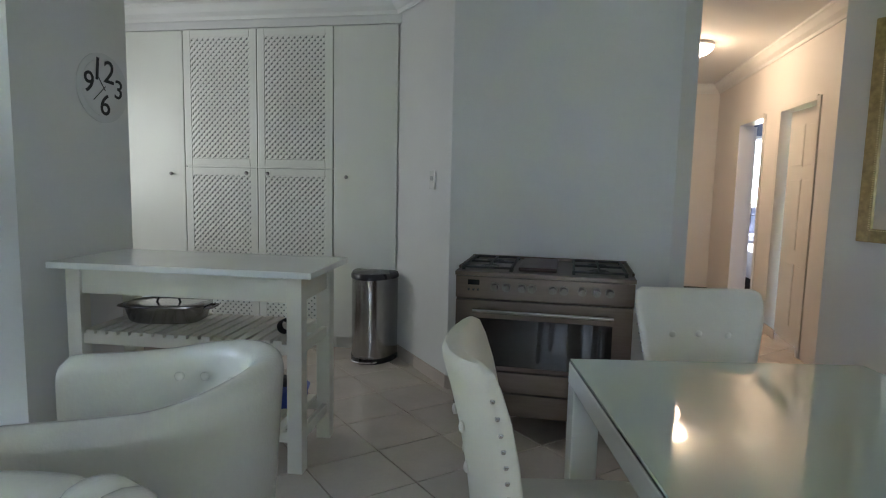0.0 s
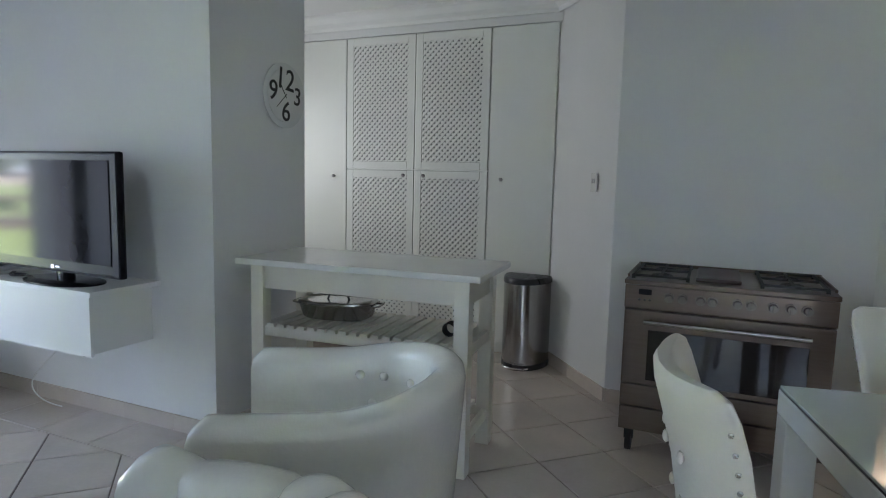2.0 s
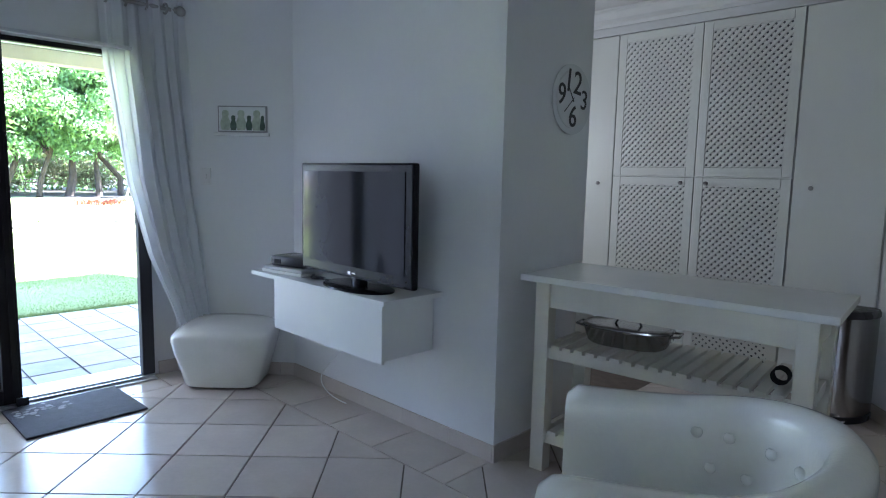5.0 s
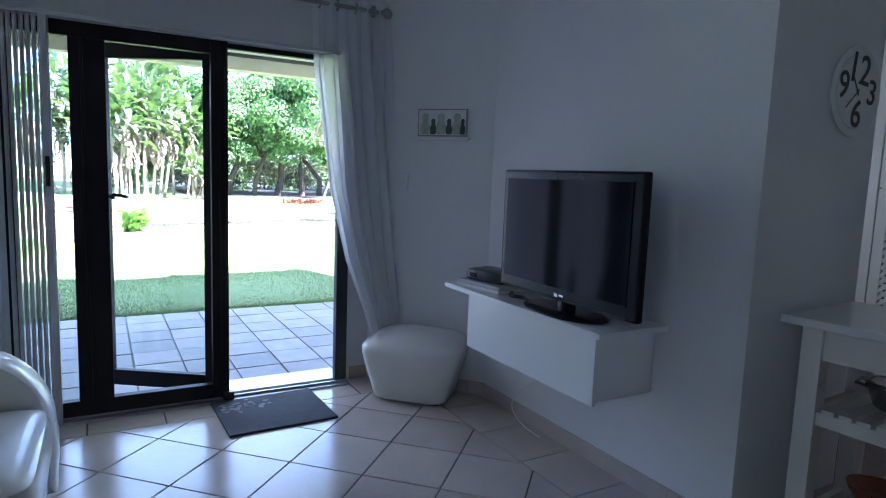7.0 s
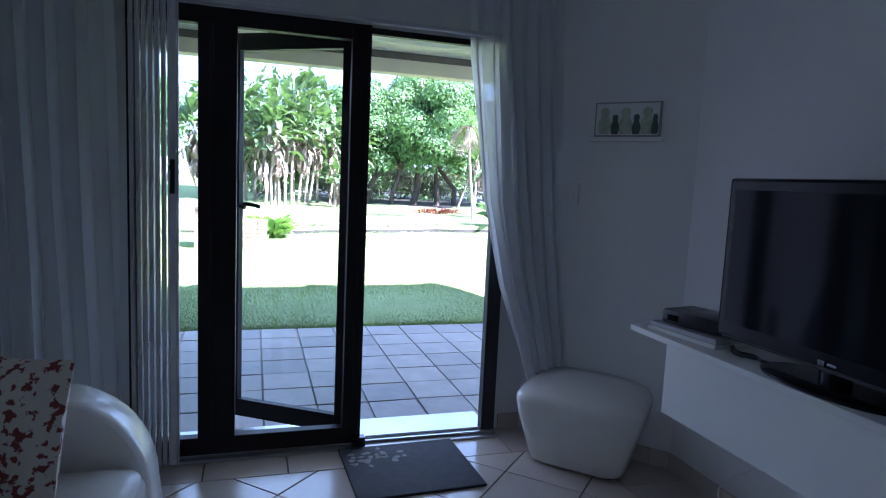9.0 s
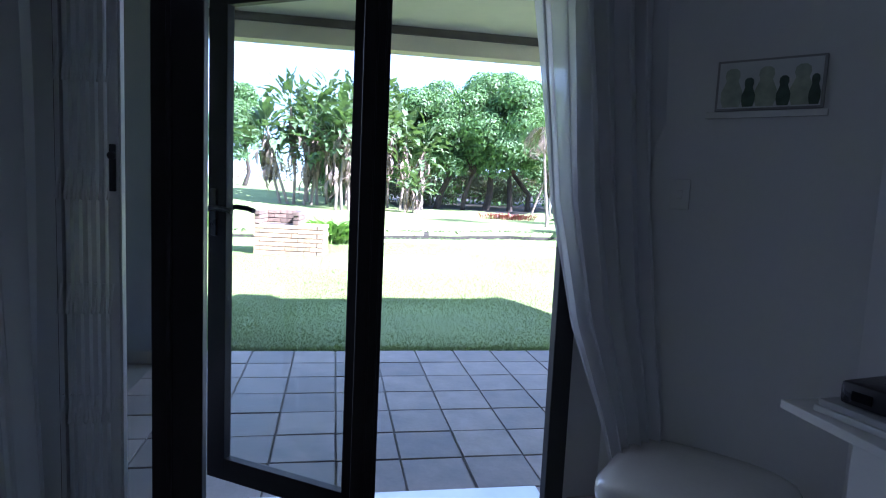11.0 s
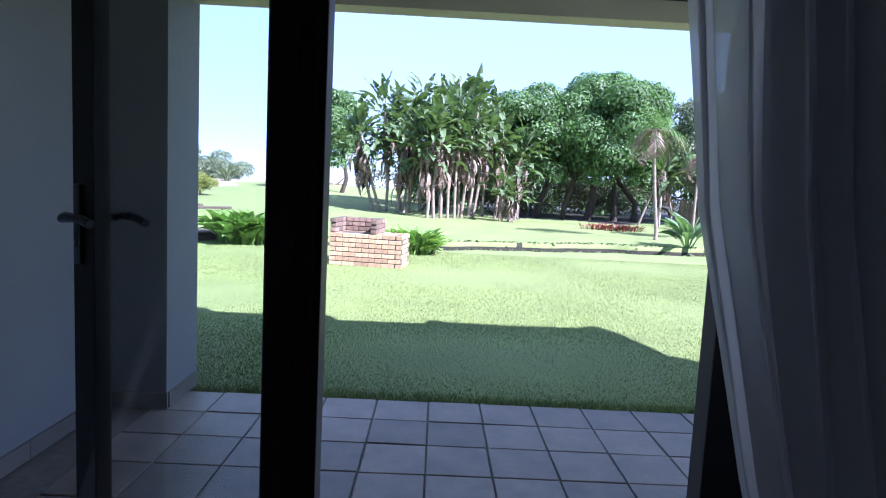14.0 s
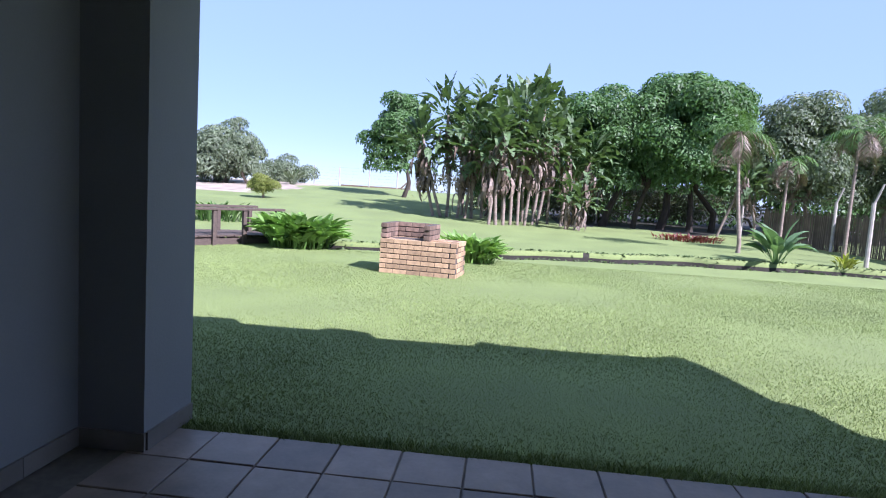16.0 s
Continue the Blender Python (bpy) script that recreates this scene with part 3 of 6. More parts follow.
sw = thing("light_switch", "small white light switch on the splayed corner", "switch", NICHE)
part("plate", boxes((-0.215, -0.145, -0.012, -0.001, 1.29, 1.40), bevel=0.003), M_WHITE, sw)
part("rocker", boxes((-0.19, -0.17, -0.016, -0.011, 1.33, 1.36), bevel=0.002), M_WHITE, sw)

# pouffe
pouffe = thing("pouffe", "white leather pouffe with bulging sides", "pouffe", pose(-4.28, 2.00, 0, 0, 0, 45))
bm = bmesh.new()
rings = []
for z, hx, hy in ((0.012, 0.225, 0.175), (0.025, 0.238, 0.188), (0.12, 0.262, 0.205), (0.24, 0.298, 0.225), (0.31, 0.312, 0.232), (0.355, 0.31, 0.23), (0.385, 0.292, 0.212), (0.402, 0.25, 0.17), (0.412, 0.13, 0.09)):
    ring = oval(0, 0, z, hx, hy, 5.5, 44)
    for p in ring:
        if z > 0.3:
            p.z += (z - 0.3) / 0.11 * (0.025 * p.y / 0.23 - 0.02 * (p.x / 0.31) ** 2)
    rings.append(ring)
loft(bm, rings)
part("cover", bm, M_LEATHER, pouffe, smooth=True)
for x in (-0.17, 0.17):
    for y in (-0.12, 0.12):
        bm = bmesh.new()
        loft(bm, [oval(x, y, z, 0.025, 0.025, n=10) for z in (0.0, 0.016)])
        part("foot", bm, M_BLACK, pouffe)

# doormat
rug = thing("doormat", "dark grey pile doormat with a pale worn motif", "doormat", pose(-4.36, 1.12, -0.001, 0, 0, 2))
part("woven_top", boxes((-0.255, 0.255, -0.3, 0.3, 0.0, 0.014), bevel=0.005), M_MAT, rug)
bm = bmesh.new()
rnd = random.Random(4)
for i in range(26):
    a = rnd.uniform(0, 6.28)
    c = (-0.14 + rnd.gauss(0, 0.035), -0.14 + rnd.gauss(0, 0.075))
    pts = [(c[0] + rnd.uniform(0.006, 0.02) * math.cos(a + k), c[1] + rnd.uniform(0.008, 0.026) * math.sin(a + k)) for k in (0, 1.05, 2.1, 3.14, 4.2, 5.2)]
    prism(bm, pts, 0.013, 0.0155)
tagged(part("motif", bm, M_MATLOGO, rug), kind="stuff")

# sofa with its cushion
sofa = thing("sofa", "white leather sofa with rounded arms", "sofa", pose(-2.95, -0.4, 0))


def profile_x(bm, x0, x1, pts, soft=0.02):
    """A shape of outline pts in y and z, run from x0 to x1 with softened ends."""
    cy, cz = sum(p[0] for p in pts) / len(pts), sum(p[1] for p in pts) / len(pts)
    rings = []
    for x, k in ((x0, 0.9), (x0 + soft * 0.4, 0.965), (x0 + soft, 1.0), (x1 - soft, 1.0), (x1 - soft * 0.4, 0.965), (x1, 0.9)):
        rings.append([Vector((x, cy + (y - cy) * k, cz + (z - cz) * k)) for y, z in pts])
    loft(bm, rings)


def arm_outline():
    out = [(-0.42, 0.05), (0.49, 0.05), (0.5, 0.25)]
    for k in range(13):
        a = k / 12 * math.pi / 2
        out.append((0.16 + 0.33 * math.cos(a), 0.33 + 0.34 * math.sin(a)))
    return out + [(-0.2, 0.68), (-0.42, 0.7)]


for x in (-0.95, 0.77):
    bm = bmesh.new()
    profile_x(bm, x, x + 0.2, arm_outline(), 0.04)
    part("arm", bm, M_LEATHER, sofa, smooth=True)
for x in (-0.75, 0.01):
    bm = bmesh.new()
    loft(bm, [oval(x + 0.38, 0.1, z, 0.378 * k, 0.39 * k, 9, 48) for z, k in ((0.26, 0.97), (0.3, 1.0), (0.40, 1.0), (0.435, 0.97), (0.45, 0.88), (0.455, 0.5))])
    part("seat_cushion", bm, M_LEATHER, sofa, smooth=True)
    bm = bmesh.new()
    loft(bm, [[Vector((x + 0.38 + 0.37 * a, b, z)) for a, b in ((-1, -0.3), (-0.9, -0.22 + t), (0, -0.18 + t), (0.9, -0.22 + t), (1, -0.3), (0, -0.36))]
              for z, t in ((0.44, 0), (0.55, 0.02), (0.72, 0.0), (0.82, -0.05))])
    part("back_cushion", bm, M_LEATHER, sofa, smooth=True)
part("base", boxes((-0.8, 0.8, -0.42, 0.46, 0.06, 0.26), (-0.95, 0.97, -0.48, -0.36, 0.06, 0.8), bevel=0.02), M_LEATHER, sofa)
for x in (-0.85, 0.85):
    for y in (-0.38, 0.4):
        bm = bmesh.new()
        loft(bm, [oval(x, y, z, r, r, n=12) for z, r in ((0, 0.02), (0.06, 0.03))])
        part("foot", bm, M_BLACK, sofa)
M_CUSH = mat("red_white_print", (0.72, 0.66, 0.6), 0.85, scale=33, second=(0.24, 0.06, 0.055), mix_at=0.555, mix_soft=0.02, grain=0.08, bump=0.3, stretch=(1, 1, 1))
cush = thing("scatter_cushion", "white scatter cushion with a red scroll print", "cushion", pose(-3.54, -0.28, 0.64, 78, 0, 64))
bm = bmesh.new()
for s in (1, -1):
    g = [[bm.verts.new((0.215 * u * (1 - 0.06 * (1 - v * v)), 0.215 * v * (1 - 0.06 * (1 - u * u)), s * (0.004 + 0.07 * ((1 - u ** 4) * (1 - v ** 4)) ** 0.6)))
          for u in [k / 8 - 1 for k in range(17)]] for v in [k / 8 - 1 for k in range(17)]]
    for a, b in zip(g, g[1:]):
        for i in range(16):
            bm.faces.new((a[i], a[i + 1], b[i + 1], b[i]))
bmesh.ops.remove_doubles(bm, verts=bm.verts, dist=0.009)
part("cover", bm, M_CUSH, cush, smooth=True)

# ---------------------------------------------------------------- clock on the pier
clock = thing("wall_clock", "round glass wall clock with large black numerals", "clock", Matrix.Translation((-2.319, 2.93, 1.787)) @ Matrix.Rotation(radians(90), 4, "Z") @ Matrix.Rotation(radians(90), 4, "X"))
bm = bmesh.new()
loft(bm, [oval(0, 0, z, 0.178, 0.178, n=64) for z in (0.004, 0.008)])
part("glass_rim", bm, mat("clear_rim_glass", (0.72, 0.73, 0.72), 0.08, vary=0.02, coat=0.6), clock)
bm = bmesh.new()
loft(bm, [oval(0, 0, z, 0.145, 0.145, n=64) for z in (0.008, 0.011)])
part("dial", bm, mat("clock_dial", (0.72, 0.72, 0.7), 0.12, vary=0.03, coat=0.8), clock)
M_INK = mat("black_ink", (0.012, 0.012, 0.012), 0.4, vary=0.1)


def text_mesh(words, size, material, parent, m, name="lettering", extrude=0.0008):
    cu = bpy.data.curves.new(name, "FONT")
    cu.body, cu.size, cu.extrude, cu.offset, cu.align_x, cu.align_y = words, size, extrude, size * 0.006, "CENTER", "CENTER"
    tmp = new("tmp_text", cu)
    me = bpy.data.meshes.new_from_object(tmp.evaluated_get(bpy.context.evaluated_depsgraph_get()))
    bpy.data.objects.remove(tmp)
    me.transform(m)
    me.materials.clear()
    me.materials.append(material)
    ob = new(name, me)
    ob.parent = parent
    return ob


for word, x, y, s in (("12", 0.0, 0.084, 0.165), ("3", 0.106, 0.0, 0.14), ("6", 0.006, -0.09, 0.155), ("9", -0.102, 0.014, 0.15)):
    text_mesh(word, s, M_INK, clock, pose(x, y, 0.0122, 0, 0, -6), "numeral")
for a, l, w in ((125, 0.07, 0.005), (222, 0.1, 0.004)):
    bm = bmesh.new()
    box(bm, -0.015, l, -w / 2, w / 2, 0.0125, 0.014, m=Matrix.Rotation(radians(a), 4, "Z"))
    part("pointer", bm, M_INK, clock)

# ---------------------------------------------------------------- kitchen cupboards
CY = 4.56
# dark tone painted for the shade behind the lattice doors
M_DARKIN = mat("cupboard_shade_sheet", (0.1, 0.11, 0.12), 0.9, vary=0.1)


def knob_at(parent, x, z):
    bm = bmesh.new()
    tube(bm, [(x, CY - 0.022, z), (x, CY - 0.038, z)], 0.006, 10)
    ball(bm, (x, CY - 0.046, z), 0.015, n=14)
    part("knob", bm, M_NICKEL, parent, "small nickel knob", smooth=True)


def lattice_door(parent, x0, x1, z0, z1, knob):
    fr = 0.062
    d = part("door", boxes((x0, x0 + fr, CY - 0.022, CY, z0, z1), (x1 - fr, x1, CY - 0.022, CY, z0, z1), (x0 + fr, x1 - fr, CY - 0.022, CY, z0, z0 + fr),
                           (x0 + fr, x1 - fr, CY - 0.022, CY, z1 - fr, z1), bevel=0.003), M_CUPB, parent, "painted door with a lattice panel")
    a0, a1, b0, b1 = x0 + fr - 0.004, x1 - fr + 0.004, z0 + fr - 0.004, z1 - fr + 0.004
    p, w = 0.0335, 0.0205
    verts, faces = [], []
    for lay, s in ((CY - 0.016, 1), (CY - 0.0105, -1)):
        k = (a0 - b1 if s > 0 else a0 + b0) - p
        end = (a1 - b0 if s > 0 else a1 + b1) + p
        while k < end:
            # a strip where x - s * z lies round k, cut off at the panel's edge
            poly = [(a0, b0), (a1, b0), (a1, b1), (a0, b1)]
            for sign, lim in ((1, k - w * 0.7), (-1, k + w * 0.7)):
                out = []
                for i in range(len(poly)):
                    q, r = poly[i - 1], poly[i]
                    fq, fr_ = sign * (q[0] - s * q[1] - lim), sign * (r[0] - s * r[1] - lim)
                    if (fq > 0) != (fr_ > 0):
                        t = fq / (fq - fr_)
                        out.append((q[0] + (r[0] - q[0]) * t, q[1] + (r[1] - q[1]) * t))
                    if fr_ > 0:
                        out.append(r)
                poly = out
                if len(poly) < 3:
                    break
            if len(poly) >= 3:
                n0, m = len(verts), len(poly)
                verts += [(x, lay - 0.003, z) for x, z in poly] + [(x, lay + 0.0025, z) for x, z in poly]
                faces.append(tuple(range(n0, n0 + m)))
                faces += [(n0 + i, n0 + m + i, n0 + m + (i + 1) % m, n0 + (i + 1) % m) for i in range(m)]
            k += p * 1.414
    me = bpy.data.meshes.new("lattice")
    me.from_pydata(verts, [], faces)
    me.materials.append(M_CUPB)
    lat = new("lattice", me)
    lat.parent = d
    tagged(lat, "diagonal trellis panel", kind="stuff")
    knob_at(d, *knob)


def cupboard(x0, x1, label):
    ob = thing("kitchen_cupboard", label, "cupboard", group="kitchen cupboards")
    part("body", boxes((x0 + 0.002, x0 + 0.02, CY + 0.003, 5.14, 0.1, 2.48), (x1 - 0.02, x1 - 0.002, CY + 0.003, 5.14, 0.1, 2.48),
                       (x0 + 0.02, x1 - 0.02, CY + 0.05, 5.14, 0.1, 0.12), (x0 + 0.02, x1 - 0.02, CY + 0.003, 5.14, 2.45, 2.48)), M_CUPB, ob)
    # added dark sheet just behind the doors, coloured as the unlit inside
    part("back", boxes((x0 + 0.02, x1 - 0.02, CY + 0.12, CY + 0.13, 0.12, 2.45)), M_DARKIN, ob, "dark sheet for the shade inside")
    part("plinth", boxes((x0, x1, CY + 0.05, CY + 0.07, 0.0, 0.1)), M_CUPB, ob)
    return ob


for x0, x1, kx in ((-3.52, -2.955, -3.065), (-1.68, -1.178, -1.57)):
    c = cupboard(x0, x1, "tall painted kitchen cupboard with a plain door")
    d = part("door", boxes((x0 + 0.002, x1 - 0.002, CY - 0.02, CY, 0.1, 2.475), bevel=0.003), M_CUPB, c)
    knob_at(d, kx, 1.355)
c = cupboard(-2.95, -1.685, "painted kitchen cupboard with four diagonal lattice doors")
lattice_door(c, -2.947, -2.316, 1.42, 2.475, (-2.40, 1.37))
lattice_door(c, -2.311, -1.688, 1.42, 2.475, (-2.22, 1.37))
part("rail", boxes((-2.947, -1.688, CY + 0.002, CY + 0.03, 1.39, 1.44)), M_CUPB, c)
c.children[0]["label"] = "painted carcass"
lattice_door(c, -2.947, -2.316, 0.1, 1.41, (-2.40, 1.37))
lattice_door(c, -2.311, -1.688, 0.1, 1.41, (-2.22, 1.37))
setting("trim_filler", boxes((-1.19, -1.12, CY + 0.002, 4.7, 0, 2.48)), M_CUPB, "painted filler strip")
setting("trim_bulkhead", boxes((-4.0, -1.0, CY - 0.028, 5.15, 2.48, CEIL)), M_WALL, "white bulkhead over the cupboards")
kw = thing("window_2", "kitchen window in a white frame", "window", kind="structure")
part("window_frame", boxes((-4.1, -4.05, 3.0, 3.05, 1.1, 2.1), (-4.1, -4.05, 4.05, 4.1, 1.1, 2.1), (-4.1, -4.05, 3.05, 4.05, 1.1, 1.15), (-4.1, -4.05, 3.05, 4.05, 2.05, 2.1)), M_WHITE, kw)
kw2 = thing("window_3", "dining room window in a white frame", "window", kind="structure")
part("window_frame", boxes((-0.4, 2.2, -3.3, -3.25, 0.7, 0.76), (-0.4, 2.2, -3.3, -3.25, 2.14, 2.2), (-0.4, -0.34, -3.3, -3.25, 0.76, 2.14), (2.14, 2.2, -3.3, -3.25, 0.76, 2.14),
                           (0.87, 0.93, -3.3, -3.25, 0.76, 2.14)), M_WHITE, kw2)
sw2 = thing("light_switch", "double white light switch on the kitchen splay wall", "switch", Matrix.Translation((-0.79, 4.075, 0)) @ Matrix.Rotation(math.atan2(-0.67, 0.54), 4, "Z"))
part("plate", boxes((-0.035, 0.035, -0.012, -0.001, 1.29, 1.41), bevel=0.003), M_WHITE, sw2)
for x in (-0.012, 0.012):
    part("rocker", boxes((x - 0.008, x + 0.008, -0.016, -0.011, 1.345, 1.375), bevel=0.002), mat("grey_rocker", (0.4, 0.4, 0.4), 0.4), sw2)

# pedal bin
pbin = thing("pedal_bin", "brushed steel pedal bin with a black lid", "bin", pose(-1.31, 4.38, 0))
bm = bmesh.new()


def dee(z, k=1.0, grow=0.0):
    out = [Vector(((0.17 + grow) * k * math.cos(a), 0.1 - (0.26 + grow) * math.sin(a) * k, z)) for a in [math.pi * i / 20 for i in range(21)]]
    return out


loft(bm, [dee(z, k) for z, k in ((0.035, 1.0), (0.62, 1.0))])
part("drum", bm, M_STEELV, pbin, smooth=True)
bm = bmesh.new()
loft(bm, [dee(z, k, 0.006) for z, k in ((0.62, 1.0), (0.645, 1.0), (0.662, 0.95), (0.668, 0.8))])
part("lid", bm, M_BLACK, pbin, "black plastic lid", smooth=True)
bm = bmesh.new()
loft(bm, [dee(z, 1.0, 0.004) for z in (0.0, 0.04)])
part("base_ring", bm, M_BLACK, pbin, smooth=True)
bm = bmesh.new()
tube(bm, [(0.09 * math.cos(a), -0.17 - 0.05 * math.sin(a), 0.03) for a in [math.pi * i / 10 for i in range(11)]], 0.007)
part("pedal", bm, M_CHROME, pbin, smooth=True)


# ---------------------------------------------------------------- kitchen island trolley
IX0, IX1, IY0, IY1, IZ = -2.225, -0.967, 2.43, 2.99, 0.94
ISLE = Matrix.Translation((IX0, IY0, 0)) @ Matrix.Rotation(radians(4.5), 4, "Z") @ Matrix.Translation((-IX0, -IY0, 0))
isl = thing("kitchen_island", "white painted kitchen island with slatted shelves", "kitchen island", ISLE)
part("worktop", boxes((IX0, IX1, IY0, IY1, IZ - 0.03, IZ), bevel=0.004), M_WHITE, isl, "glossy white worktop")
LW = 0.07
for x in (IX0 + 0.06, IX1 - 0.06 - LW):
    for y in (IY0 + 0.045, IY1 - 0.045 - LW):
        part("leg", boxes((x, x + LW, y, y + LW, 0, IZ - 0.03), bevel=0.003), M_SLAT, isl)
part("apron", boxes((IX0 + 0.13, IX1 - 0.13, IY0 + 0.06, IY0 + 0.085, IZ - 0.15, IZ - 0.03), (IX0 + 0.13, IX1 - 0.13, IY1 - 0.085, IY1 - 0.06, IZ - 0.15, IZ - 0.03),
                    (IX0 + 0.075, IX0 + 0.1, IY0 + 0.115, IY1 - 0.115, IZ - 0.15, IZ - 0.03), (IX1 - 0.1, IX1 - 0.075, IY0 + 0.115, IY1 - 0.115, IZ - 0.15, IZ - 0.03), bevel=0.002), M_SLAT, isl)
for z in (0.55, 0.14):
    s = part("shelf", boxes((IX0 + 0.075, IX1 - 0.075, IY0 + 0.06, IY0 + 0.085, z, z + 0.05), (IX0 + 0.075, IX1 - 0.075, IY1 - 0.085, IY1 - 0.06, z, z + 0.05), bevel=0.002), M_SLAT, isl, "slatted shelf")
    for a in (IX1 - 0.1, IX0 + 0.075):
        part("end_rail", boxes((a, a + 0.025, IY0 + 0.115, IY1 - 0.115, z - 0.002, z + 0.048)), M_SLAT, isl)
    n = 17
    for i in range(n):
        x = IX0 + 0.15 + i * (IX1 - IX0 - 0.3 - 0.045) / (n - 1)
        part("slat", boxes((x, x + 0.042, IY0 + 0.048, IY1 - 0.05, z + 0.05, z + 0.068), bevel=0.002), M_SLAT, s)
pan = thing("roasting_pan", "oval brushed steel roasting pan with a dark handle", "roasting pan", ISLE @ pose(-1.83, 2.76, 0.618, 0, 0, 8))
bm = bmesh.new()
loft(bm, [oval(0, 0, z, 0.2 * k, 0.13 * k, 3.0, 40) for z, k in ((0, 0.82), (0.01, 0.9), (0.07, 1.0), (0.078, 1.04), (0.082, 1.04))])
part("body", bm, M_STEELV, pan, smooth=True)
bm = bmesh.new()
loft(bm, [oval(0, 0, z, 0.2 * k, 0.13 * k, 3.0, 40) for z, k in ((0.083, 1.03), (0.09, 1.02), (0.094, 0.94), (0.088, 0.9), (0.09, 0.5))])
part("lid", bm, M_STEELV, pan, "flat steel lid with a raised rim", smooth=True)
for s in (1, -1):
    bm = bmesh.new()
    tube(bm, [(s * 0.195, -0.05, 0.07), (s * 0.235, -0.04, 0.074), (s * 0.235, 0.04, 0.074), (s * 0.195, 0.05, 0.07)], 0.006)
    part("handle", bm, M_STEELV, pan, smooth=True)
bm = bmesh.new()
tube(bm, [(-0.06, 0, 0.088), (-0.045, 0, 0.12), (0.045, 0, 0.12), (0.06, 0, 0.088)], 0.006)
part("lid_handle", bm, M_BLACK, pan, smooth=True)
brush = thing("wire_whisk", "small dark coiled wire utensil on the shelf", "utensil", ISLE @ pose(-1.16, 2.62, 0.618))
bm = bmesh.new()
for k in range(5):
    tube(bm, [(0.03 * math.cos(a), -0.02 + k * 0.012, 0.034 + 0.03 * math.sin(a)) for a in [math.pi * i / 8 for i in range(17)]], 0.004, 6)
part("coil", bm, M_IRON, brush, smooth=True)
blue = thing("blue_tub", "blue plastic tub with a dark knob on the lower shelf", "tub", ISLE @ pose(-1.25, 2.8, 0.208, 0, 0, 15))
bm = bmesh.new()
loft(bm, [oval(0, 0, z, 0.13 * k, 0.1 * k, 3.5, 28) for z, k in ((0, 0.92), (0.075, 1.0), (0.085, 1.05), (0.09, 0.9))])
part("body", bm, M_BLUE, blue, smooth=True)
bm = bmesh.new()
loft(bm, [oval(0, 0, z, r, r, n=14) for z, r in ((0.088, 0.035), (0.12, 0.045), (0.135, 0.03))])
part("knob", bm, M_RUBBER, blue, smooth=True)
pot = thing("clay_dish", "reddish brown clay dish on the lower shelf", "dish", ISLE @ pose(-1.95, 2.8, 0.208))
bm = bmesh.new()
loft(bm, [oval(0, 0, z, r, r * 0.8, n=28) for z, r in ((0, 0.09), (0.05, 0.13), (0.075, 0.14), (0.077, 0.125), (0.03, 0.08))])
part("body", bm, M_ORANGE, pot, smooth=True)

# ---------------------------------------------------------------- range cooker
SX0, SX1, SY, SZ = -0.46, 0.44, 3.2, 0.884
stove = thing("range_cooker", "wide stainless steel range cooker with five burners", "cooker")
part("body", boxes((SX0, SX1, SY + 0.03, SY + 0.6, 0.13, SZ - 0.022), bevel=0.003), M_STEEL, stove)
part("hob", boxes((SX0 - 0.004, SX1 + 0.004, SY - 0.005, SY + 0.6, SZ - 0.022, SZ), (SX0 - 0.004, SX1 + 0.004, SY + 0.585, SY + 0.6, SZ, SZ + 0.018), (SX0 - 0.004, SX0 + 0.008, SY + 0.1, SY + 0.585, SZ, SZ + 0.015),
                  (SX1 - 0.008, SX1 + 0.004, SY + 0.1, SY + 0.585, SZ, SZ + 0.015), bevel=0.003), M_STEEL, stove)
part("control_panel", boxes((SX0, SX1, SY - 0.002, SY + 0.03, 0.745, SZ - 0.024), bevel=0.004), M_STEEL, stove)
d = part("oven_door", boxes((SX0 + 0.004, SX1 - 0.004, SY - 0.012, SY + 0.028, 0.37, 0.738), bevel=0.005), M_STEEL, stove)
part("oven_window", boxes((SX0 + 0.12, SX1 - 0.1, SY - 0.0155, SY - 0.011, 0.395, 0.645), bevel=0.001), M_OVEN, d, "dark oven glass")
bm = bmesh.new()
tube(bm, [(SX0 + 0.1, SY - 0.055, 0.69), (SX1 - 0.1, SY - 0.055, 0.69)], 0.011, 12)
for x in (SX0 + 0.13, SX1 - 0.13):
    tube(bm, [(x, SY - 0.01, 0.69), (x, SY - 0.055, 0.69)], 0.009, 10)
part("handle", bm, M_STEELV, d, smooth=True)
part("drawer", boxes((SX0 + 0.004, SX1 - 0.004, SY - 0.01, SY + 0.028, 0.255, 0.362), bevel=0.005), M_STEEL, stove)
part("plinth_panel", boxes((SX0 + 0.004, SX1 - 0.004, SY - 0.008, SY + 0.028, 0.13, 0.247), bevel=0.004), M_STEEL, stove)
part("clock_display", boxes((SX0 + 0.065, SX0 + 0.125, SY - 0.005, SY, 0.815, 0.842)), M_SCREEN, stove)
for i in range(3):
    bm = bmesh.new()
    tube(bm, [(SX0 + 0.07 + i * 0.024, SY, 0.79), (SX0 + 0.07 + i * 0.024, SY - 0.008, 0.79)], 0.006, 10)
    part("button", bm, M_BLACK, stove)
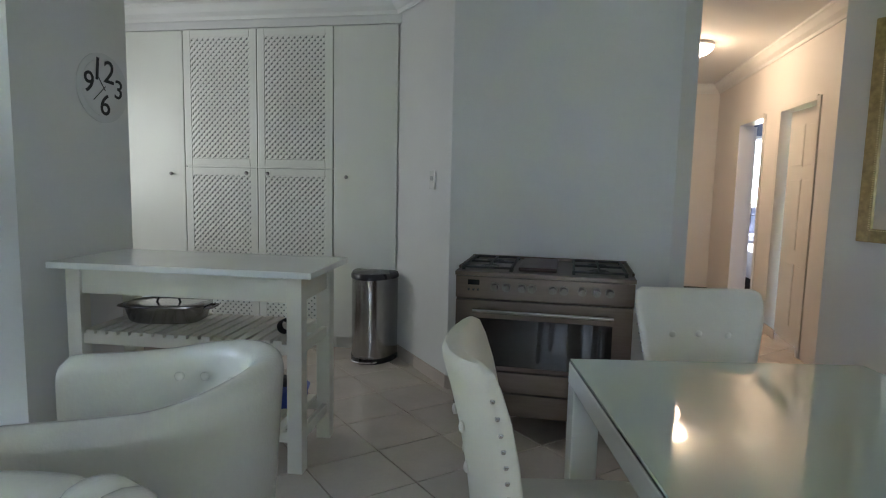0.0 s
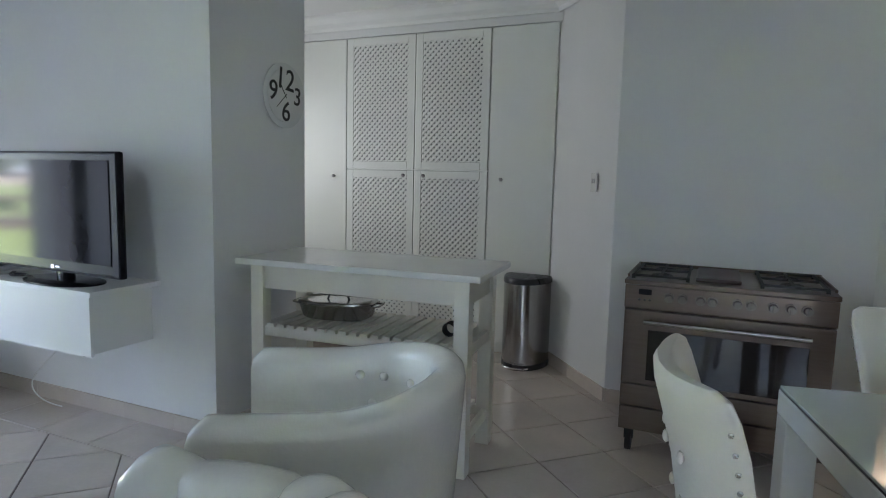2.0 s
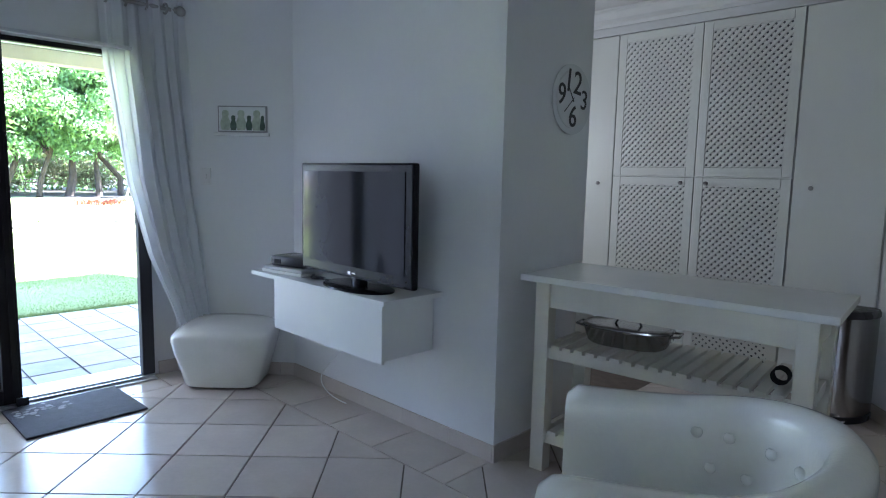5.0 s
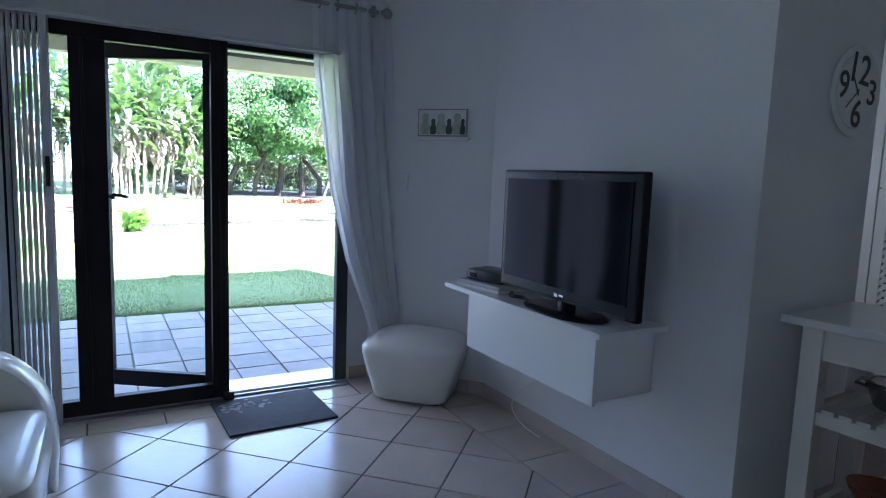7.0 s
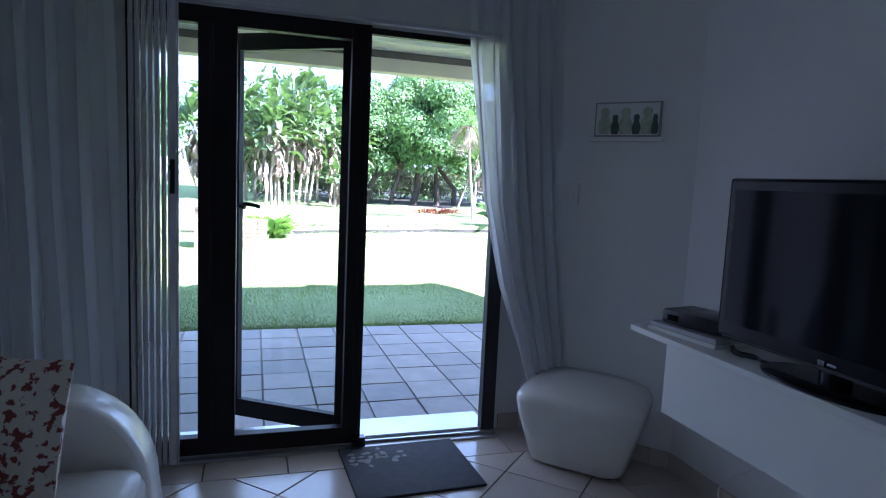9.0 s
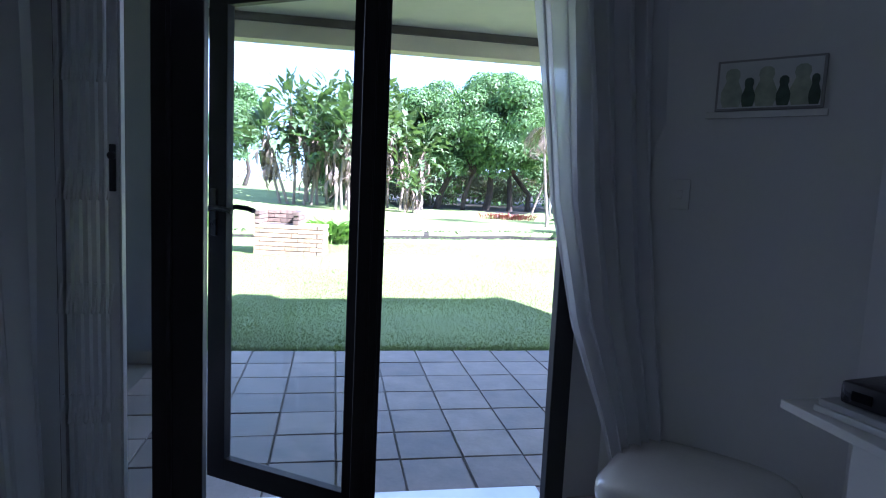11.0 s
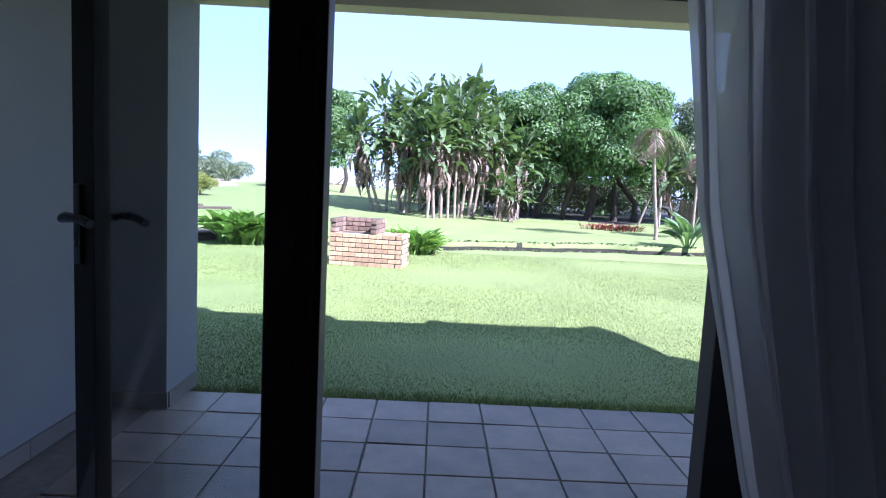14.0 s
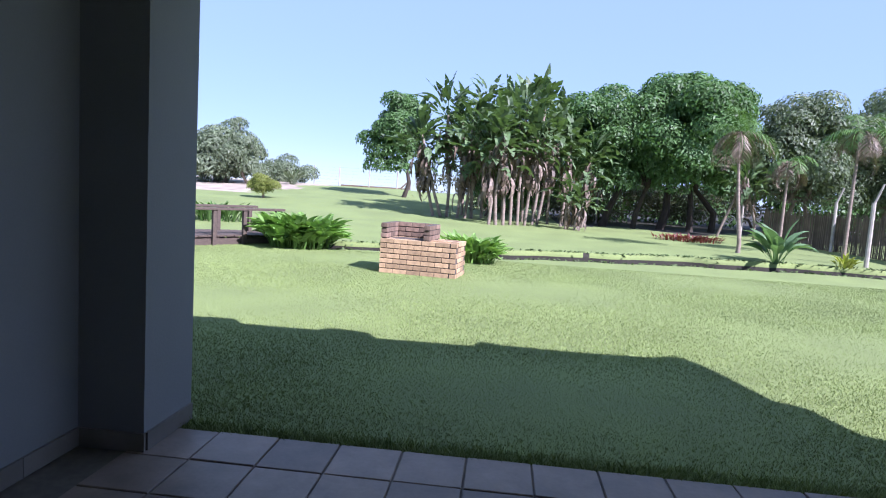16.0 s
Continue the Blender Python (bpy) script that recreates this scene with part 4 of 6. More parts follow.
for k, x in enumerate((0.205, 0.265, 0.345, 0.395, 0.5, 0.555, 0.645, 0.715, 0.78)):
    bm = bmesh.new()
    tube(bm, [(SX0 + x, SY, 0.81), (SX0 + x, SY - 0.012, 0.81)], 0.024, 18)
    tube(bm, [(SX0 + x, SY - 0.01, 0.81), (SX0 + x, SY - 0.034, 0.81)], 0.0185, 18, 0.016)
    box(bm, SX0 + x - 0.004, SX0 + x + 0.004, SY - 0.042, SY - 0.03, 0.794, 0.826, bevel=0.001)
    part("control_knob", bm, M_KNOB, stove, smooth=True)


def grate(x0, x1):
    bm = bmesh.new()
    for y in (SY + 0.06, SY + 0.3, SY + 0.54):
        box(bm, x0, x1, y - 0.006, y + 0.006, SZ + 0.01, SZ + 0.022, bevel=0.002)
    for x in (x0, (x0 + x1) / 2, x1):
        box(bm, x - 0.006, x + 0.006, SY + 0.06, SY + 0.54, SZ + 0.01, SZ + 0.023, bevel=0.002)
    for x in (x0, x1):
        for y in (SY + 0.06, SY + 0.54):
            box(bm, x - 0.008, x + 0.008, y - 0.008, y + 0.008, SZ - 0.001, SZ + 0.02)
    part("pan_grate", bm, M_IRON, stove, "black cast iron pan support")
    for y in (SY + 0.18, SY + 0.42):
        bm = bmesh.new()
        xx = (x0 + x1) / 2
        loft(bm, [oval(xx, y, z, r, r, n=20) for z, r in ((SZ - 0.001, 0.05), (SZ + 0.01, 0.05), (SZ + 0.0105, 0.036), (SZ + 0.014, 0.036))])
        part("burner", bm, M_IRON, stove, smooth=True)


grate(SX0 + 0.03, SX0 + 0.28)
grate(SX1 - 0.3, SX1 - 0.04)
part("griddle_plate", boxes((SX0 + 0.315, SX0 + 0.515, SY + 0.09, SY + 0.52, SZ, SZ + 0.02), bevel=0.006), mat("dark_brown_enamel", (0.06, 0.035, 0.025), 0.35, vary=0.2), stove)
for x in (SX0 + 0.05, SX1 - 0.05):
    for y in (SY + 0.06, SY + 0.52):
        bm = bmesh.new()
        tube(bm, [(x - 0.014, y, 0.045), (x + 0.014, y, 0.045)], 0.045, 18)
        box(bm, x - 0.022, x + 0.022, y - 0.012, y + 0.012, 0.06, 0.132)
        part("castor", bm, M_RUBBER, stove, "dark castor", smooth=True)

# ---------------------------------------------------------------- dining table
TABLE = Matrix.Translation((0.127, 2.165, 0)) @ Matrix.Rotation(radians(11.8), 4, "Z")
table = thing("dining_table", "white dining table with a green tinted glass top", "table", TABLE)
TW, TL, TZ = 1.0, 1.75, 0.76
part("frame_top", boxes((0, TW, -TL, 0, TZ - 0.085, TZ - 0.012), bevel=0.006), M_WHITE, table)
part("glass_top", boxes((0.004, TW - 0.004, -TL + 0.004, -0.004, TZ - 0.008, TZ), bevel=0.0015), M_TABLEGLASS, table, "frosted green glass sheet")
part("seam", boxes((0.002, TW - 0.002, -TL + 0.002, -0.002, TZ - 0.0115, TZ - 0.0085)), M_BLACK, table, "dark joint under the glass")
for x in (0, TW - 0.09):
    for y in (-0.09, -TL):
        part("leg", boxes((x + 0.001, x + 0.089, y + 0.001, y + 0.089, 0, TZ - 0.086), bevel=0.005), M_WHITE, table)


# ---------------------------------------------------------------- dining chairs
def dining_chair(name, label, m, group):
    """An upholstered chair with a flared back; it faces +y, its back stands at the rear."""
    ob = thing(name, label, "chair", m, group)
    bm = bmesh.new()
    rings = []
    for z, w, y, t in ((0.38, 0.2, -0.2, 0.045), (0.46, 0.2, -0.205, 0.05), (0.6, 0.212, -0.225, 0.048), (0.72, 0.232, -0.25, 0.044), (0.82, 0.25, -0.28, 0.04), (0.89, 0.256, -0.305, 0.036),
                       (0.925, 0.25, -0.315, 0.028), (0.938, 0.225, -0.318, 0.016)):
        ring = []
        for p in oval(0, 0, z, w, t, 3.2, 36):
            ring.append(Vector((p.x, p.y + y + 0.07 * (p.x / 0.25) ** 2, z - 0.012 * (1 - (p.x / max(w, 0.01)) ** 2) * (z > 0.9))))
        rings.append(ring)
    loft(bm, rings)
    back = part("backrest", bm, M_CREAM, ob, smooth=True)
    for x, z in ((-0.11, 0.76), (0.0, 0.76), (0.11, 0.76), (-0.055, 0.64), (0.055, 0.64)):
        bm = bmesh.new()
        f = -0.225 - (z - 0.6) * 0.22 + 0.07 * (x / 0.25) ** 2
        for s in (0.047, -0.047):
            bm = bmesh.new()
            ball(bm, (x, f + s, z), 0.014, 0.008, 0.014, n=12)
            part("button", bm, M_CREAM, back, smooth=True)
    for s in (1, -1):
        for k in range(11):
            z = 0.5 + k * 0.037
            w = np.interp(z, [0.46, 0.6, 0.72, 0.82, 0.89], [0.2, 0.212, 0.232, 0.25, 0.256])
            y = np.interp(z, [0.46, 0.6, 0.72, 0.82, 0.89], [-0.205, -0.225, -0.25, -0.28, -0.305]) + 0.07 * (w / 0.25) ** 2
            bm = bmesh.new()
            ball(bm, (s * (w + 0.001), y - 0.012, z), 0.004, 0.006, 0.006, n=8)
            part("stud", bm, M_CHROME, back, smooth=True)
    bm = bmesh.new()
    loft(bm, [oval(0, 0.03, z, 0.24 * k, 0.24 * k, 6, 36) for z, k in ((0.36, 0.98), (0.38, 1.0), (0.44, 1.0), (0.475, 0.96), (0.487, 0.85), (0.49, 0.4))])
    part("seat", bm, M_CREAM, ob, smooth=True)
    for x in (-0.19, 0.19):
        for y in (-0.17, 0.22):
            bm = bmesh.new()
            loft(bm, [oval(x, y - (0.03 if y < 0 and z == 0 else 0), z, h, h, 6, 12) for z, h in ((0, 0.014), (0.37, 0.023))])
            part("leg", bm, M_SLAT, ob)
    return ob


DC = "cream leather dining chair with silver studs"
dining_chair("dining_chair", DC + " at the table's end", TABLE @ pose(0.6, 0.17, 0, 0, 0, 180), "chairs round the table")
dining_chair("dining_chair", DC + " at the table's side", TABLE @ pose(-0.09, -0.55, 0, 0, 0, -90) @ Matrix.Diagonal((1, 1, 1.035, 1)), "chairs round the table")


# ---------------------------------------------------------------- tub chairs
def tub_chair(m, padded=False):
    """A leather tub chair that faces +y: a U-shaped shell that falls towards the arms."""
    ob = thing("tub_chair", "white leather tub chair with a channelled puffed inside" if padded else "white leather tub chair with a buttoned inner back", "armchair", m, "tub chairs")
    path, n = [], 90
    R, F = 0.305, 0.36
    for i in range(n + 1):
        u = i / n * 2 - 1
        a = u * 1.62
        if abs(a) < math.pi / 2 * 0.75:
            b = a / 0.75
            p, d = Vector((R * math.sin(b), -0.02 - 0.88 * R * math.cos(b))), Vector((math.sin(b), -math.cos(b)))
        else:
            e = (abs(a) - math.pi / 2 * 0.75) / (1.62 - math.pi / 2 * 0.75)
            p, d = Vector((math.copysign(R + 0.01 * e, a), -0.02 + F * e)), Vector((math.copysign(1, a), 0))
        path.append((p, d, abs(u)))
    rings = []
    for p, d, u in path:
        k = max(0.0, min(1.0, (u - 0.1) / 0.8))
        top = 0.80 - 0.065 * (k * k * (3 - 2 * k))
        if u > 0.97:
            top -= 0.03 * ((u - 0.97) / 0.03) ** 2
        t = 0.052 + 0.012 * k
        lean = 0.045 * (1 - k)
        q = t
        if padded:
            puff = abs(math.sin(u * math.pi * 4.5)) ** 0.6
            q, top = t + 0.03 * puff - 0.012, top + 0.016 * puff - 0.008
        ring = []
        for s, z in ((-q, 0.12), (-q, 0.4), (-q, top - 0.05), (-q * 0.86, top - 0.022), (-q * 0.5, top - 0.005), (0, top), (t * 0.5, top - 0.005), (t * 0.86, top - 0.022), (t, top - 0.05), (t, 0.4), (t * 0.9, 0.12)):
            o = s + lean * (z - 0.12) / 0.65
            ring.append(Vector((p.x + d.x * o, p.y + d.y * o, z)))
        rings.append(ring)
    bm = bmesh.new()
    loft(bm, rings)
    shell = part("shell", bm, M_LEATHER, ob, smooth=True)
    for u, z in [] if padded else [(x, 0.66) for x in (-0.7, -0.5, -0.3, -0.1, 0.1, 0.3, 0.5, 0.7)] + [(x, 0.56) for x in (-0.6, -0.4, -0.2, 0.0, 0.2, 0.4, 0.6)]:
        i = round((u + 1) / 2 * n)
        p, d, w = path[i]
        kk = max(0.0, min(1.0, (w - 0.1) / 0.8))
        o = -0.052 - 0.012 * kk + 0.045 * (1 - kk) * (z - 0.12) / 0.65
        bm = bmesh.new()
        ball(bm, (p.x + d.x * o, p.y + d.y * o, z), 0.017, n=12)
        part("button", bm, M_LEATHER, shell, smooth=True)
    for u in (-0.62, 0.62):
        i = round((u + 1) / 2 * n)
        p, d, _ = path[i]
        o = 0.058
        bm = bmesh.new()
        tube(bm, [(p.x + d.x * (o + 0.002), p.y + d.y * (o + 0.002), z) for z in (0.14, 0.3, 0.5)], 0.0035, 6)
        part("piping", bm, M_LEATHER, shell, smooth=True)
    bm = bmesh.new()
    loft(bm, [oval(0, 0.02, z, 0.228 * k, 0.285 * k, 4.5, 40) for z, k in ((0.26, 0.98), (0.3, 1.0), (0.39, 1.0), (0.425, 0.96), (0.438, 0.85), (0.442, 0.4))])
    part("seat_cushion", bm, M_LEATHER, ob, smooth=True)
    bm = bmesh.new()
    loft(bm, [oval(0, 0.0, z, 0.26, 0.27, 4.5, 32) for z in (0.1, 0.262)])
    part("base", bm, M_LEATHER, ob, smooth=True)
    for x in (-0.23, 0.23):
        for y in (-0.24, 0.24):
            bm = bmesh.new()
            loft(bm, [oval(x, y, z, r, r, n=12) for z, r in ((0, 0.016), (0.11, 0.026))])
            part("leg", bm, M_BLACK, ob)
    return ob


tub_chair(pose(-1.1, 1.67, 0, 0, 0, 117))
tub_chair(pose(-0.865, 0.755, 0, 0, 0, 92), True)

# ---------------------------------------------------------------- mirror on the splayed wall
MIR = Matrix.Translation((1.71, 4.39, 0)) @ Matrix.Rotation(math.atan2(-0.81, 0.585), 4, "Z")
mirror = thing("wall_mirror", "large wall mirror in a beaded antique gold frame", "mirror", MIR)
for i, (a, b, z0, z1) in enumerate(((0.2, 0.28, 1.04, 2.34), (1.12, 1.2, 1.04, 2.34), (0.28, 1.12, 1.04, 1.12), (0.28, 1.12, 2.26, 2.34))):
    part("frame", boxes((a, b, -0.035, -0.001, z0, z1), bevel=0.008), M_GOLD, mirror)
bm = bmesh.new()
for k in range(88):
    ball(bm, (0.272, -0.038, 1.12 + k * 0.0132), 0.006, n=6)
for k in range(64):
    ball(bm, (0.28 + k * 0.0132, -0.038, 1.112), 0.006, n=6)
part("beading", bm, mat("pale_gold_bead", (0.7, 0.6, 0.35), 0.35, 0.7, vary=0.1), mirror)
part("mirror_glass", boxes((0.28, 1.12, -0.02, -0.012, 1.12, 2.26)), M_MIRROR, mirror)

# ---------------------------------------------------------------- hallway doors, lamp and bedroom
M_DOORP = mat("door_paint", (0.72, 0.7, 0.66), 0.4, vary=0.03, scale=2, bump=0.05)


def panel_door(name, label, m):
    ob = thing(name, label, "door", m, kind="structure")
    bm = bmesh.new()
    box(bm, 0, 0.8, -0.02, 0.02, 0.01, 2.02, bevel=0.002)
    part("leaf", bm, M_DOORP, ob)
    for x0, x1 in ((0.1, 0.36), (0.44, 0.7)):
        for z0, z1 in ((0.16, 0.68), (0.82, 1.42), (1.54, 1.88)):
            bm = boxes((x0, x1, -0.026, -0.019, z0, z1), (x0, x1, 0.019, 0.026, z0, z1), bevel=0.004)
            for a in ((x0 - 0.012, x1 + 0.012, z0 - 0.012, z0), (x0 - 0.012, x1 + 0.012, z1, z1 + 0.012), (x0 - 0.012, x0, z0, z1), (x1, x1 + 0.012, z0, z1)):
                box(bm, a[0], a[1], -0.0235, -0.0195, a[2], a[3])
            part("panel", bm, M_DOORP, ob)
    return ob


d2 = panel_door("door_2", "white six panel door in its frame", pose(HX + 0.095, 6.2, 0, 0, 0, -90))
d3 = panel_door("door_3", "white six panel bedroom door standing open", pose(HX + 0.16, 7.64, 0, 0, 0, 86))
bm = bmesh.new()
box(bm, -0.005, 0.045, -0.026, -0.0205, 0.95, 1.12)
tube(bm, [(0.02, -0.026, 1.03), (0.02, -0.07, 1.03), (0.12, -0.07, 1.03)], 0.009)
part("door_handle", bm, M_BLACK, d3, "black lever handle", smooth=True)
for y0, y1, n in ((5.36, 6.24, 2), (6.72, 7.62, 3)):
    setting("trim_door_frame_%d" % n, boxes((HX - 0.012, HX + 0.135, y0 - 0.045, y0 + 0.022, 0, 2.06), (HX - 0.012, HX + 0.135, y1 - 0.022, y1 + 0.045, 0, 2.06),
                                            (HX - 0.012, HX + 0.135, y0 + 0.022, y1 - 0.022, 2.03, 2.075), bevel=0.003), M_DOORP, "white door frame")
lampo = thing("ceiling_lamp", "round frosted glass ceiling lamp, switched on", "lamp", pose(1.17, 6.3, CEIL))
bm = bmesh.new()
loft(bm, [oval(0, 0, z, r, r, n=32) for z, r in ((-0.03, 0.17), (0, 0.17))])
part("base", bm, M_WHITE, lampo, smooth=True)
bm = bmesh.new()
loft(bm, [oval(0, 0, z, r, r, n=32) for z, r in ((-0.03, 0.165), (-0.06, 0.155), (-0.095, 0.115), (-0.115, 0.06), (-0.12, 0.02))])
shade = part("shade", bm, glow_mat("lit_frosted_glass", (1.0, 0.76, 0.45), 0.7), lampo, "glowing frosted glass bowl", smooth=True)
shade.visible_shadow = False
bed = thing("bed", "bed made up with white linen", "bed", pose(3.0, 8.6, 0))
bm = bmesh.new()
loft(bm, [oval(0, 0.1, z, 0.75 * k, 1.0 * k, 10, 40) for z, k in ((0.25, 0.99), (0.3, 1.0), (0.5, 1.0), (0.56, 0.96), (0.58, 0.7))])
part("mattress", bm, M_LINEN, bed, smooth=True)
bm = bmesh.new()
loft(bm, [oval(-0.3, 0.75, z, 0.33 * k, 0.22 * k, 4, 28) for z, k in ((0.57, 0.8), (0.62, 1.0), (0.68, 0.85), (0.7, 0.4))])
part("pillow", bm, M_LINEN, bed, smooth=True)
part("base", boxes((-0.72, 0.72, -0.85, 1.05, 0.0, 0.26)), M_RUBBER, bed)
bw = thing("window_4", "bedroom window with white burglar bars", "window", kind="structure")
part("window_frame", boxes((2.3, 2.35, 10.02, 10.06, 1.05, 2.1), (3.25, 3.3, 10.02, 10.06, 1.05, 2.1), (2.35, 3.25, 10.02, 10.06, 1.05, 1.1), (2.35, 3.25, 10.02, 10.06, 2.05, 2.1)), M_WHITE, bw)
for k in range(8):
    part("bar", boxes((2.4 + k * 0.11, 2.412 + k * 0.11, 9.985, 9.995, 1.06, 2.09)), M_WHITE, bw)


# ---------------------------------------------------------------- skirting and floor tiles
def run_skirting(name, a, b, h=0.085, t=0.012, step=0.37):
    a, b = Vector(a), Vector(b)
    base = thing(name, "beige ceramic skirting tiles", "skirting", kind="structure")
    d = (b - a).normalized()
    n = Vector((d.y, -d.x))
    L, s = (b - a).length, 0.0
    while s < L - 0.02:
        e = min(L, s + step)
        p, q = a + d * (s + 0.0015), a + d * (e - 0.0015)
        bm = bmesh.new()
        prism(bm, [p + n * 0.0005, p + n * t, q + n * t, q + n * 0.0005], 0, h)
        part("skirting_tile", bm, M_SKIRT, base)
        s = e


run_skirting("baseboard_1", (XD, OPEN_R + 0.05), (XD, 1.85))
run_skirting("baseboard_2", (XD, 1.85), (-4.09, 2.39))
run_skirting("baseboard_3", (-4.09, 2.39), (-2.32, 2.39))
run_skirting("baseboard_4", (-2.32, 2.378), (-2.32, 3.12))
run_skirting("baseboard_5", (-1.175, 4.56), (-0.635, 3.89))
run_skirting("baseboard_6", (-0.635, 3.89), (0.7, 3.89))
run_skirting("baseboard_7", (HX, 6.3), (HX, 5.92))


def clipped(poly, x0, x1, y0, y1):
    for ax, sg, lim in ((0, 1, x0), (0, -1, -x1), (1, 1, y0), (1, -1, -y1)):
        out = []
        for i in range(len(poly)):
            q, r = poly[i - 1], poly[i]
            fq, fr_ = sg * q[ax] - lim, sg * r[ax] - lim
            if (fq > 0) != (fr_ > 0):
                t = fq / (fq - fr_)
                out.append((q[0] + (r[0] - q[0]) * t, q[1] + (r[1] - q[1]) * t))
            if fr_ > 0:
                out.append(r)
        poly = out
        if len(poly) < 3:
            return []
    return poly


def tile_mesh(bm, poly, z0, z1, r):
    """One flat tile with a narrow slope round its top."""
    cx, cy = sum(p[0] for p in poly) / len(poly), sum(p[1] for p in poly) / len(poly)
    lo = [bm.verts.new((x, y, z0)) for x, y in poly]
    hi = [bm.verts.new((x, y, z1 - r)) for x, y in poly]
    top = []
    for x, y in poly:
        d = Vector((cx - x, cy - y))
        d = d.normalized() * r * 1.4
        top.append(bm.verts.new((x + d.x, y + d.y, z1)))
    n = len(poly)
    bm.faces.new(top)
    for i in range(n):
        j = (i + 1) % n
        bm.faces.new((lo[i], lo[j], hi[j], hi[i]))
        bm.faces.new((hi[i], hi[j], top[j], top[i]))


floor_ob = bpy.data.objects["floor"]
P, G = 0.376, 0.007
rest = bmesh.new()
count = 0
org = Vector((-3.969, 1.303))
e1, e2 = Vector((0.7071, 0.7071)), Vector((0.7071, -0.7071))
cells = sorted(((i, j) for i in range(-14, 24) for j in range(-22, 24)), key=lambda c: (org + e1 * (c[0] + 0.5) * P + e2 * (c[1] + 0.5) * P - Vector((-2.2, 1.7))).length)
for i, j in cells:
    c = org + e1 * (i + 0.5) * P + e2 * (j + 0.5) * P
    if not (-4.9 < c.x < 4.2 and -3.3 < c.y < 8.9):
        continue
    h = P / 2 - G / 2
    poly = [(c + e1 * a * h + e2 * b * h) for a, b in ((1, 1), (-1, 1), (-1, -1), (1, -1))]
    poly = [(p.x, p.y) for p in poly]
    shapes = [poly] if min(p[0] for p in poly) > -2.33 else [clipped(poly, -4.42, 9, -3.4, 2.06), clipped(poly, -2.33, 9, 2.06 + G, 9)]
    for poly in shapes:
        if not poly:
            continue
        if count < 230:
            bm = bmesh.new()
            tile_mesh(bm, poly, -0.012, 0.0, 0.0015)
            part("floor_tile", bm, M_TILE, floor_ob)
            count += 1
        else:
            tile_mesh(rest, poly, -0.012, 0.0, 0.0015)
for k in range(14):
    y0, y1 = 2.06 - (k + 1) * 0.376, 2.06 - k * 0.376
    bm = bmesh.new()
    tile_mesh(bm, clipped([(-4.73, y0 + G), (-4.42 - G, y0 + G), (-4.42 - G, y1), (-4.73, y1)], -5, 9, -3.3, 9), -0.012, 0.0, 0.0015)
    part("floor_tile", bm, M_TILE, floor_ob)
for k in range(7):
    x0 = -4.73 + k * 0.376
    bm = bmesh.new()
    tile_mesh(bm, clipped([(x0, 2.06 + G), (x0 + 0.376 - G, 2.06 + G), (x0 + 0.376 - G, 2.4), (x0, 2.4)], -9, -2.335, 0, 9), -0.012, 0.0, 0.0015)
    part("floor_tile", bm, M_TILE, floor_ob)
ob = part("far_floor_tiles", rest, mat("floor_tile_glaze_far", (0.56, 0.49, 0.43), 0.2, vary=0.07, scale=3.5, grain=0.05, grain_scale=45, island=0.07), floor_ob)
tagged(ob, kind="stuff")


# ---------------------------------------------------------------- veranda
PZ = -0.07
setting("wall_veranda", boxes((-7.16, -4.952, -1.0, -0.78, -0.4, 2.56), (-7.61, -7.16, -1.2, -0.44, -0.4, 2.56)), M_PIER, "plastered veranda wall and pier, grey toned dark for shade")
setting("ceiling_veranda", boxes((-7.99, -4.952, -1.2, 5.1, 2.56, 2.6)), mat("soffit_board", (0.6, 0.58, 0.52), 0.7, vary=0.04, bump=0.1), "cream boarded veranda ceiling")
setting("beam_veranda", boxes((-7.6, -7.43, -0.44, 5.0, 2.375, 2.56)), M_OUTWALL, "cream plastered veranda beam")
# dark strip along the top of the beam's inner face
setting("trim_soffit", boxes((-7.43, -7.395, -0.44, 5.0, 2.5, 2.558)), mat("dark_soffit_strip", (0.1, 0.085, 0.07), 0.6), "dark strip under the veranda ceiling")
bm = bmesh.new()
prism(bm, [(-8.0, -7), (-8.04, 0.7), (-8.1, 1.18), (-7.93, 1.3), (-7.94, 2.07), (-8.06, 2.18), (-8.02, 2.5), (-7.82, 2.6), (-7.85, 3.54), (-8.04, 3.6), (-7.97, 3.82), (-7.94, 4.4), (-7.99, 5.15), (-8.1, 5.37),
           (-7.86, 5.48), (-7.36, 5.62), (-7.02, 5.7), (-6.96, 5.88), (-6.5, 6.0), (-6.3, 6.4), (-4.6, 7.8), (-3.0, 9.5), (0, 11), (7, 11.5), (7, -7)], 2.785, 2.9)
setting("roof", bm, M_ROOF, "brown tiled roof edge")
bm = bmesh.new()
loft(bm, [[Vector(p) for p in r] for r in ([(-7.7, -6, 2.88), (-7.7, 5, 2.88), (-3, 9, 2.88), (6.5, 11, 2.88), (6.5, -6, 2.88)], [(-2, -3, 4.3), (-2, 3, 4.3), (-1, 5, 4.3), (3, 6, 4.3), (3, -3, 4.3)])])
setting("roof_slope", bm, M_ROOF, "brown tiled roof slope")
